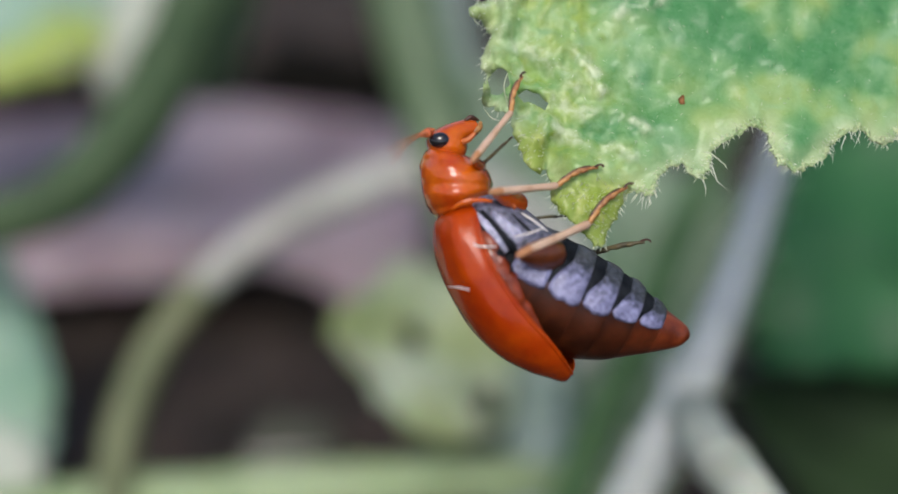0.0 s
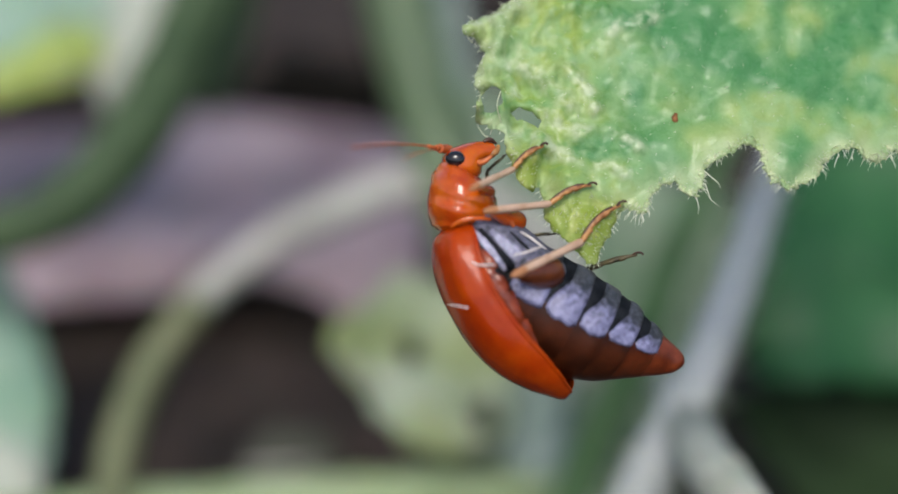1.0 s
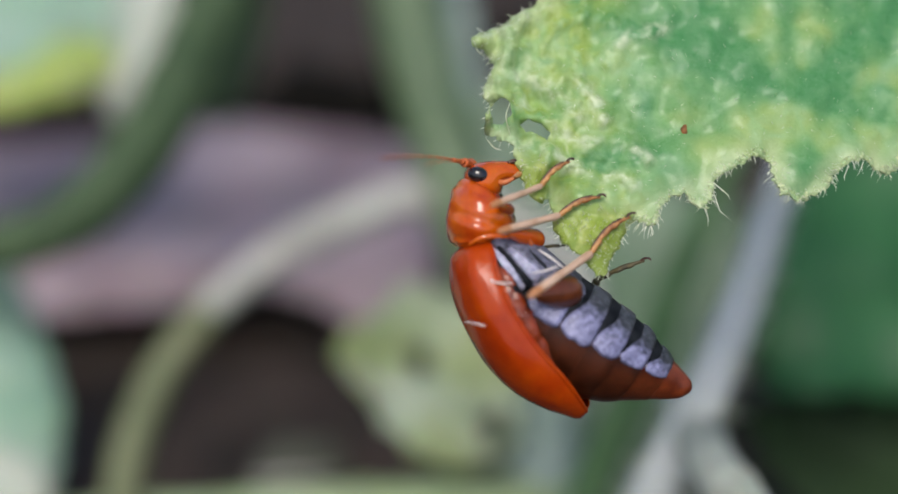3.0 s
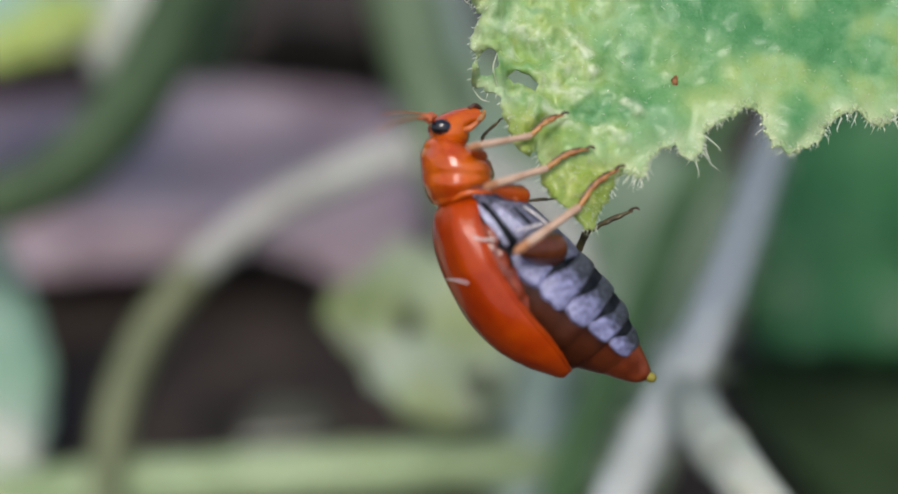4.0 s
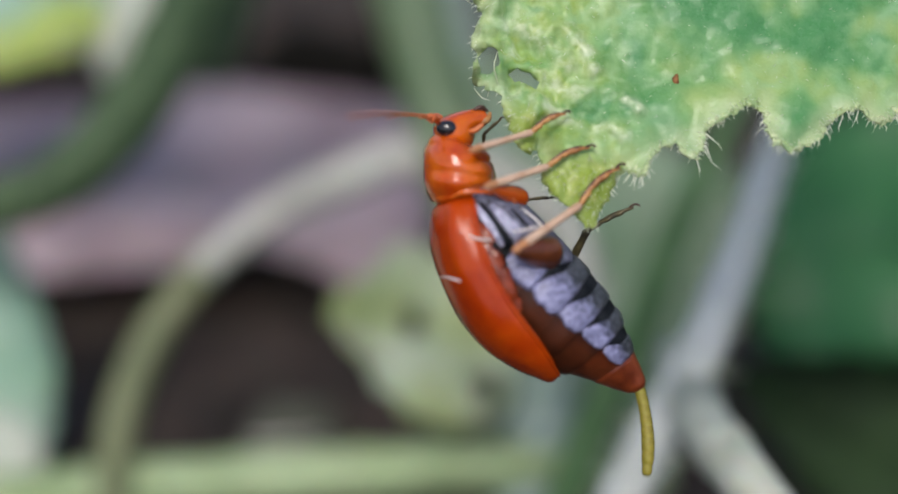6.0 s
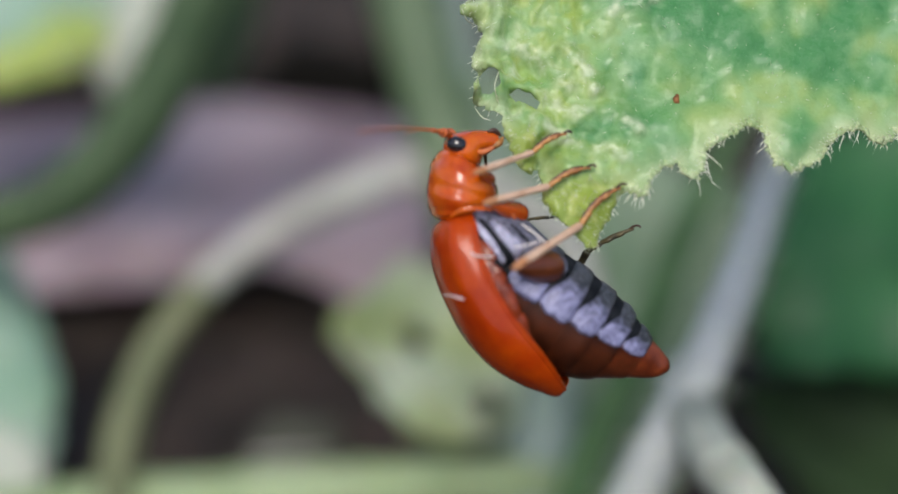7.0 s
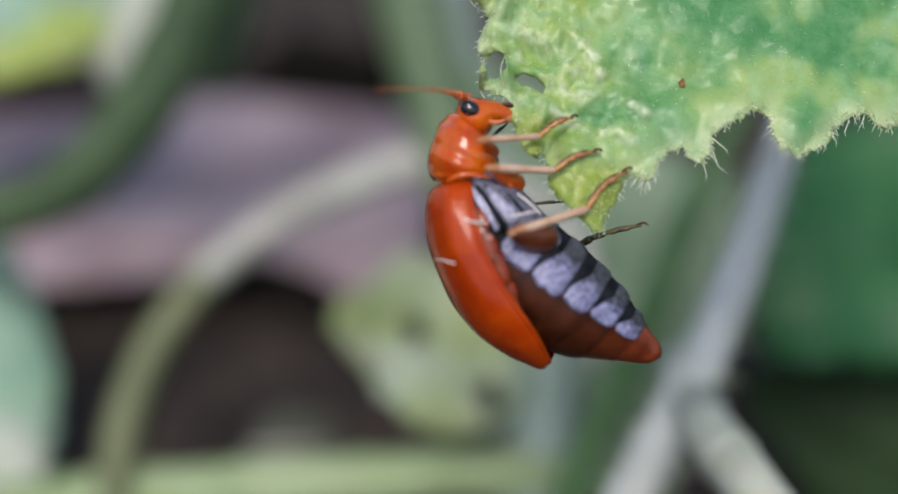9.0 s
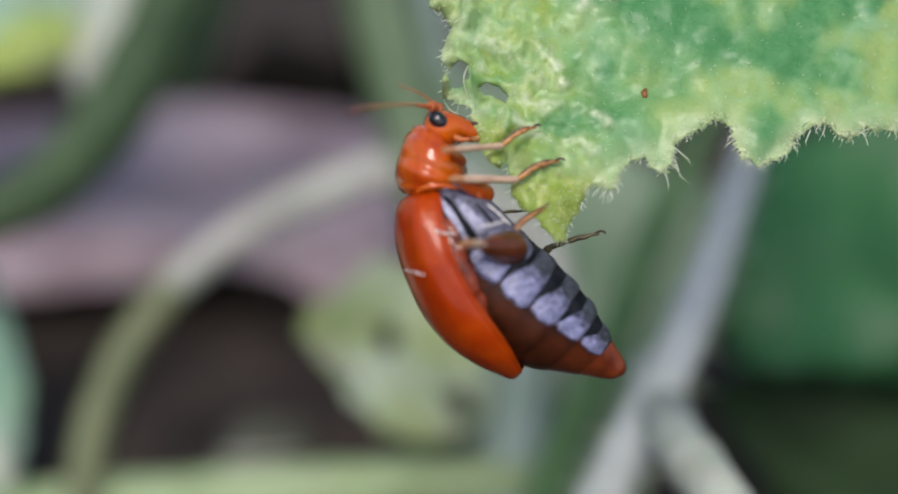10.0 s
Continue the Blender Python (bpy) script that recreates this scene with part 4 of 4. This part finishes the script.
def plate(k, lo, hi, grow, thick, count=34):
    """A domed belly plate of ring k between two angles, its side lobe rounded; the gap before it widens towards the
    middle of the belly.
    With the mesh comes how dense the down is, and the shade painted with it, at each vertex."""
    s0, s1 = EDGES[k], EDGES[k + 1]
    outer, inner, dense = [], [], []
    for i in range(count + 1):
        a = lo + (hi - lo) * i / count
        far = max(0, min(1, (a - 100) / 34))
        cut = 0.12 + 0.32 * far * far * (3 - 2 * far) + 0.03 * noise.noise(Vector((a * .07, k, 3)))
        p0, p1 = s0 + cut * (s1 - s0), s1 + 1.5
        ro, ri = [], []
        for j in range(9):
            u = j / 8
            edge = a + (3.5 + k) * (2 * u - 1) ** 4 * max(0, 1 - (a - lo) / 14) + 2.2 * noise.noise(Vector((u * 4, k * 3, a * .05)))
            (bx, by), (vx, vy), q = ring_station(p0 + (p1 - p0) * u, k)
            back, belly = lay(bx, by), lay(vx, vy)
            m = (back + belly) / 2
            dome = grow + 2.8 * math.sin(math.pi * (0.08 + 0.80 * u)) ** 0.8 + 2.4 * noise.noise(Vector((u * 3 + k, a * .08, 1)))
            for out, g in ((ro, dome), (ri, -thick)):
                w = (back - m) * math.cos(radians(edge)) + Vector((0, -1, 0)) * q * math.sin(radians(edge))
                out.append(m + w * (1 + g / max(w.length, 4)))
        outer.append(ro)
        inner.append(ri)
        dense += [1 - max(0.0, min(1.0, (a - 100) / 36))] * 18
    return skin([o + n[::-1] for o, n in zip(outer, inner)]), dense + [1.0, 0.0]


for k in range(6):
    s0, s1 = EDGES[k], EDGES[k + 1]
    a, n = s0 - 34, 16 if k == 5 else 8
    st = [ring_station(a + (s1 - a) * i / n, k, -6.0 if i < 2 else 0.0) for i in range(n + 1)]
    if k < 5:
        st.append(ring_station(s1 + 0.6, k, 0.0))
    geo = body(st, 60, 2, 0.5)
    idx = []
    for f in geo[1]:
        j = f[0] % 60
        idx.append(1 if k < 5 and len(f) == 4 and 91 + 3 * k < 6 * (j + .5) < 250 else 0)
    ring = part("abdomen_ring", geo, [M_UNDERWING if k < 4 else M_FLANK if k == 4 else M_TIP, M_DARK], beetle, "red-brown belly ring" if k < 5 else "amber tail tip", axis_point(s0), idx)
    RINGS.append(ring)
    if k < 5:
        geo, dense = plate(k, 84 + 2.5 * k, 246, 0.8, 4)
        tag = part("belly_plate", geo, M_BELLY, ring, "grey belly plate, silver down at the side, shade painted towards the middle")
        tag.data.attributes.new("down", "FLOAT", "POINT").data.foreach_set("value", dense)

# legs: thigh on the body, shin and foot to the leaf.  joints in the site's frame as the beetle stands at the start
LEGS = {
    "front": dict(hip=lay(838, 294, 34), knee=lay(830, 280, 98), ankle=lay(943, 268, 36), toe=lay(1000, 236, 30), rt=11, rs=7.0, rf=6.4, mats=(M_COLLAR, M_SHIN, M_FOOT)),
    "middle": dict(hip=lay(904, 356, 30), knee=lay(856, 340, 108), ankle=lay(970, 326, 40), toe=lay(1040, 294, 36), rt=18, rs=7.8, rf=6.6, mats=(M_COLLAR, M_SHIN, M_FOOT)),
    "hind": dict(hip=lay(958, 444, 62), knee=lay(900, 443, 138), ankle=lay(1023, 391, 50), toe=lay(1090, 328, 36), rt=30, rs=9, rf=7, mats=(M_THIGH, M_SHIN, M_FOOT)),
    "far_front": dict(hip=lay(820, 300, -50), knee=lay(836, 290, -80), ankle=lay(864, 264, -60), toe=lay(894, 238, -50), rt=8, rs=4, rf=3.8, mats=(M_THIGH, M_FARLEG, M_FARLEG)),
    "far_middle": dict(hip=lay(880, 378, -50), knee=lay(896, 384, -90), ankle=lay(926, 382, -60), toe=lay(994, 376, -40), rt=9, rs=4.5, rf=4, mats=(M_FARLEG, M_FARLEG, M_FARLEG)),
    "far_hind": dict(hip=lay(980, 440, -50), knee=lay(1004, 470, -70), ankle=lay(1042, 441, -30), toe=lay(1126, 422, -4), rt=14, rs=8.5, rf=6.6, mats=(M_FARLEG, M_FARLEG, M_FARLEG)),
}


def limb(name, a, b, radii, mat, label, extra=(), bow=0.0):
    """A limb piece built from a along +x, its joint at a."""
    ln = (b - a).length
    pts = [a + Vector((ln * u, 0, bow * ln * math.sin(math.pi * max(0, min(1, u))))) for u, r in radii]
    geo = join(tube(pts, [r for u, r in radii], 12, 4), *[tuple(([a + Vector(v) for v in g[0]], g[1])) for g in extra])
    return part(name, geo, mat, beetle, label, a)


for key, g in LEGS.items():
    rt, rs, rf = g["rt"], g["rs"], g["rf"]
    far = key.startswith("far")
    g["thigh"] = limb("thigh", g["hip"], g["knee"], [(-.1, rt * .6), (-.04, rt * .92), (.15, rt), (.45, rt * .84), (.8, rt * .5), (.97, rt * .25)], g["mats"][0], "dark far thigh" if far else "brown thigh")
    g["shin"] = limb("shin", g["knee"], g["ankle"], [(-.04, rs * .3), (0.03, rs * .62), (.16, rs * .86), (.4, rs * .86), (.7, rs * .76), (.95, rs * .84), (1.0, rs * .5)], g["mats"][1], "thin dark shin" if far else "pale tan shin")
    ln = (g["toe"] - g["ankle"]).length
    if not far:
        kl = (g["ankle"] - g["knee"]).length
        part("knee", tube([g["knee"] + Vector((kl * u, 0, 0)) for u in (-.05, 0.0, .05, .12, .17)], [rs * .35, rs * .7, rs * .84, rs * .9, rs * .7], 12, 4), M_KNEE, g["shin"], "orange-brown knee joint", g["knee"])
    lift = 0.03 if far else 0.1
    pads = [ball(Vector((ln * u, 0, lift * ln * math.sin(math.pi * u) - rf * .25)), rf * .78, (2.0, 1.2, .85), 10, 7) for u in (.2, .46, .7)]
    g["foot"] = limb("foot", g["ankle"], g["toe"], [(-.03, rf * .5), (.08, rf * .8), (.33, rf * .6), (.58, rf * .75), (.82, rf * .5), (1.0, rf * .42)], g["mats"][2], "dark foot" if far else "russet jointed foot with dark claws", pads, lift)
    o = g["ankle"]
    if not far:
        crest = [o + Vector((ln * u, -rf * .1, lift * ln * math.sin(math.pi * u) + rf * .5)) for u in (.02, .16, .3, .44, .58, .72, .86)]
        part("foot_ridge", tube(crest, [rf * .3, rf * .42, rf * .34, rf * .42, rf * .34, rf * .4, rf * .25], 8, 4), M_CLAW, g["foot"], "dark brown ridge along the foot", o)
    for sy in (-1, 1):
        hook = [o + Vector((ln * u, sy * w, z * rf)) for u, w, z in ((.93, 1, .35), (1.03, 3, .5), (1.1, 4.5, .1), (1.12, 5, -.6))]
        part("claw", tube(hook, [rf * .34, rf * .32, rf * .24, rf * .1], 7, 4), M_CLAW, g["foot"], "dark hooked claw", o)

# string of droppings
STRING = 10
frass = thing("dropping_string", axis_point(338), "soft olive-yellow string of beetle droppings", "dropping")
PIECES = []
for k in range(STRING):
    o = axis_point(338)
    r = (9, 11, 11.5, 11, 10.5, 10, 10, 10, 10, 10)[k]
    PIECES.append(part("dropping", tube([o + Vector((x, 0, 0)) for x in (-17, -14, -7, 0, 7, 14, 17)], [r * .4, r * .85, r, r, r, r * .85, r * .4], 12, 3, .05), M_FRASS, frass, "", o))

# ---------------------------------------------------------------- movement


def along(rows, t):
    """Smoothly eased value of a table's columns at t."""
    rows = [(r[0], np.array(r[1:], float)) for r in rows]
    if t <= rows[0][0]:
        return rows[0][1]
    for (ta, a), (tb, b) in zip(rows, rows[1:]):
        if t <= tb:
            u = (t - ta) / (tb - ta)
            return a + (b - a) * (u * u * (3 - 2 * u))
    return rows[-1][1]


# seconds; body right and down (units), turn clockwise; turn of collar, head, abdomen (degrees); length of the abdomen as its rings slide; how far the head is drawn in
BODY = [
    (0, 0, 0, 0, -0.4, 0.4, 0.0, 1, -2.7),
    (0.5, 4, 1, 0, 9.1, -6.1, 2.2, 0.98, -1.6),
    (1, 10, 0, 0, 15.4, -8.4, 3.1, 1, 2.4),
    (1.5, 15, -6, 0, 20.3, -10.3, 14.7, 0.97, 1.3),
    (2, 21, -2, 0.5, 16.5, -7.0, 12.7, 0.95, -1.3),
    (2.2, 22, 2, 0.7, 16.9, -5.6, 11.0, 0.96, 4.0),
    (3.3, 24, 11, 1, 16.2, 0.8, 4.7, 0.97, 0.7),
    (3.5, 25, 13, 1.2, 10.2, 6.6, 9.0, 0.96, 1.9),
    (4, 18, 14, 1.4, -1.2, 2.8, 18.0, 0.93, -7.0),
    (4.5, 14, 20, 4, -4.3, -0.7, 19.7, 0.94, -7.8),
    (5, 9, 19, 2.2, -2.1, -1.1, 21.1, 0.94, -4.8),
    (5.5, 12, 19, 4.6, -2.6, -1.0, 20.1, 0.94, -3.8),
    (5.7, 10, 17, 4.6, -1.5, -1.1, 19.1, 0.94, -0.2),
    (6.8, -8, -4, 6, 15.3, -5.3, 5.7, 1, -2.0),
    (7, 10, 10, 2.8, 11.3, 1.9, 5.9, 0.945, -0.5),
    (7.5, 8, -4, 1.2, 6.5, 8.3, 16.5, 0.95, 9.2),
    (8, 10, -2, -0.8, 7.8, 9.0, 18.1, 0.91, -11.3),
    (8.5, 18, 6, -2, 16.4, 1.6, 15.2, 0.92, 5.0),
    (9, -15, -22, 6.6, 19.7, 3.7, 6.6, 1, -4.5),
    (9.5, 7, -7, 3.6, 13.7, 17.7, 4.1, 0.965, -11.2),
    (10, -3, -19, 6, 17.1, 19.9, 9.7, 1, -2.2),
]
# seconds; feeler directions (degrees clockwise from right), and how far they point away from the viewer
FEELERS = [(0, 152, 72, 190, -70), (0.5, 168, 59, 191, -62), (1, 187, 54, 200, -70), (1.5, 189, 55, 205, -70), (2, 198, 50, 215, -68), (3.4, 188, 58, 210, -70), (3.5, 183, 58, 210, -70),
           (3.9, 166, 72, 205, -65), (4.2, 200, 66, 225, -65), (4.5, 214, 79, 225, -72), (4.8, 172, 68, 205, -65), (5.1, 168, 72, 200, -62), (5.5, 187, 58, 205, -65), (6.8, 188, 60, 215, -65),
           (7, 187, 58, 212, -68), (7.2, 165, 62, 200, -65), (7.5, 188, 68, 212, -65), (7.8, 180, 55, 230, -65), (8, 207, 4, 232, -66), (8.5, 160, 55, 262, -66), (9, 187, 57, 232, -70),
           (9.5, 238, 78, 245, -72), (10, 181, 58, 238, -65)]
# seconds; shift of ankle and toe over the leaf, right and down
STEPS = {
    "front": [(0, -52, -69, -94, -84), (0.5, -81, -35, -102, -69), (0.75, -55, -18, -70, -36), (1, -36, -2, -43, -9), (1.5, -22, -10, -41, -19), (2.2, -22, 3, -48, -9), (3.3, 0, 8, -8, 1), (4.5, 0, 0, 0, 0), (10, 2, 0, 2, 0)],
    "hind": [(0, 0, 0, 0, 0), (9.88, 0, 0, 0, 0), (10, -75, 46, -75, 46)],
    "far_hind": [(0, 0, 0, 0, 0), (1, 0, -2, 0, -9), (2, 0, -3, 1, -11), (3.5, 0, -5, -3, -23), (4.5, 1, -7, -4, -29), (5.5, 1, -8, -3, -31), (7, 0, -6, 1, -30), (7.5, 0, -4, 1, -27),
                 (8.5, 0, -3, 1, -23), (9, -4, -1, 1, -6), (9.5, -6, -2, 1, -17), (10, -12, -1, 1, -10)],
}
# seconds; length of the string out of the tail, its direction at the tail and at its end (degrees clockwise from right), how far it has dropped
DROPS = [(0, -60, 27, 27, 0), (3.8, -20, 27, 27, 0), (4.0, 16, 27, 26, 0), (4.2, 45, 27, 24, 0), (4.5, 80, 32, 14, 0), (4.7, 102, 28, 10, 0), (4.9, 166, 34, 8, 0), (5.0, 174, 48, 8, 0), (5.1, 178, 50, 34, 0), (5.3, 180, 52, 72, 0), (5.5, 142, 62, 108, 0),
         (5.7, 112, 60, 100, 0), (6.0, 150, 72, 96, 0), (6.15, 190, 80, 90, 300), (6.4, 190, 80, 90, 3000), (10, 190, 80, 90, 3000)]
TIMES = sorted({round(0.1 * i, 2) for i in range(101)})


def turn(deg):
    return Matrix.Rotation(radians(deg), 4, "Y")


def about(pivot, deg, root):
    """Pose of a part with that pivot, turned by deg, in the space of its root."""
    return Matrix.Translation((pivot - root) * UNIT) @ turn(deg)


def aim(a, b):
    """Pose at a (metres) with +x towards b."""
    return Matrix.Translation(a) @ Vector((1, 0, 0)).rotation_difference(b - a).to_matrix().to_4x4()


def motions():
    rows = {}

    def put(ob, t, m):
        rows.setdefault(ob.name, (ob, []))[1].append((t, m))
    for t in TIMES:
        dx, dy, spin, collar_deg, head_deg, belly, length, duck = along(BODY, t)
        local = Matrix.Translation((ORIGIN + Vector((dx, 0, -dy))) * UNIT) @ turn(spin)
        put(beetle, t, V @ local)
        mc = about(NECK + Vector((0, 0, -0.3 * duck)), collar_deg, ORIGIN)
        put(collar, t, mc)
        mh = mc @ Matrix.Translation((NAPE - NECK + Vector((0, 0, -0.7 * duck))) * UNIT) @ turn(head_deg)
        put(head, t, mh)
        total = spin + collar_deg + head_deg
        fa, fat, fb, fbt = along(FEELERS, t)
        for ob, root, ang, tilt in ((MOVING["feeler_a"], ROOT_A, fa, fat), (MOVING["feeler_b"], ROOT_B, fb, fbt)):
            a = radians(ang - total)
            d = Vector((math.cos(a) * math.cos(radians(tilt)), -math.sin(radians(tilt)), -math.sin(a) * math.cos(radians(tilt))))
            side = Vector((0, 1, 0)).cross(d).normalized()
            m3 = Matrix((d, side.cross(d), side)).transposed()
            put(ob, t, Matrix.Translation((root - NAPE) * UNIT) @ m3.to_4x4())
        # abdomen: each ring turns a little more than the one before
        p = (axis_point(0) - ORIGIN) * UNIT
        push = np.interp(t, [3.8, 4.3, 5.8, 6.6], [0, 10, 10, 0]) * UNIT
        for k, ring in enumerate(RINGS):
            ang = belly * (0.55 + 0.18 * k)
            out = Vector((math.cos(AXIS), 0, -math.sin(AXIS)))
            d = turn(ang).to_3x3() @ out
            put(ring, t, Matrix.Translation(p + (d * push if k == 5 else Vector())) @ turn(ang))
            p = p + d * (EDGES[k + 1] - EDGES[k]) * length * UNIT
        tail = local @ (p + d * push - d * 8 * UNIT)
        # legs
        back = local.inverted()
        for key, g in LEGS.items():
            sx, sy, ux, uy = along(STEPS[key], t) if key in STEPS else (0, 0, 0, 0)
            step, reach = Vector((sx, 0, -sy)), Vector((ux, 0, -uy))
            ankle = back @ ((g["ankle"] + step) * UNIT)
            toe = back @ ((g["toe"] + reach) * UNIT)
            hip = (g["hip"] - ORIGIN) * UNIT
            knee = (g["knee"] - ORIGIN) * UNIT
            if key in ("front", "far_front"):
                hip = mc @ ((g["hip"] - NECK) * UNIT)
                knee = mc @ ((g["knee"] - NECK) * UNIT)
            ln = (g["ankle"] - g["knee"]).length * UNIT
            knee = ankle + (knee - ankle).normalized() * ln
            put(g["thigh"], t, aim(hip, knee))
            put(g["shin"], t, aim(knee, ankle))
            put(g["foot"], t, aim(ankle, toe))
        # droppings
        ln, d0, d1, fall = along(DROPS, t)
        inv = V.inverted().to_3x3() @ Vector((0, 0, -1))
        put(frass, t, V @ Matrix.Translation(tail + inv * min(fall * UNIT, max(0.0, (V @ tail).z - 0.002))))
        for k, piece in enumerate(PIECES):
            s = max(ln - 19 * k - 8, -50 - 2 * k)
            if s <= 0:
                a, pos = d0, Vector((math.cos(radians(d0)), 0, -math.sin(radians(d0)))) * s
            else:
                pos, n = Vector(), 8
                for i in range(n):
                    u = s * (i + .5) / n / max(ln, 1)
                    a = d0 + (d1 - d0) * u
                    pos += Vector((math.cos(radians(a)), 0, -math.sin(radians(a)))) * s / n
                a = d0 + (d1 - d0) * s / max(ln, 1)
            put(piece, t, Matrix.Translation(pos * UNIT) @ turn(a))
    for ob, r in rows.values():
        walk(ob, r)


motions()
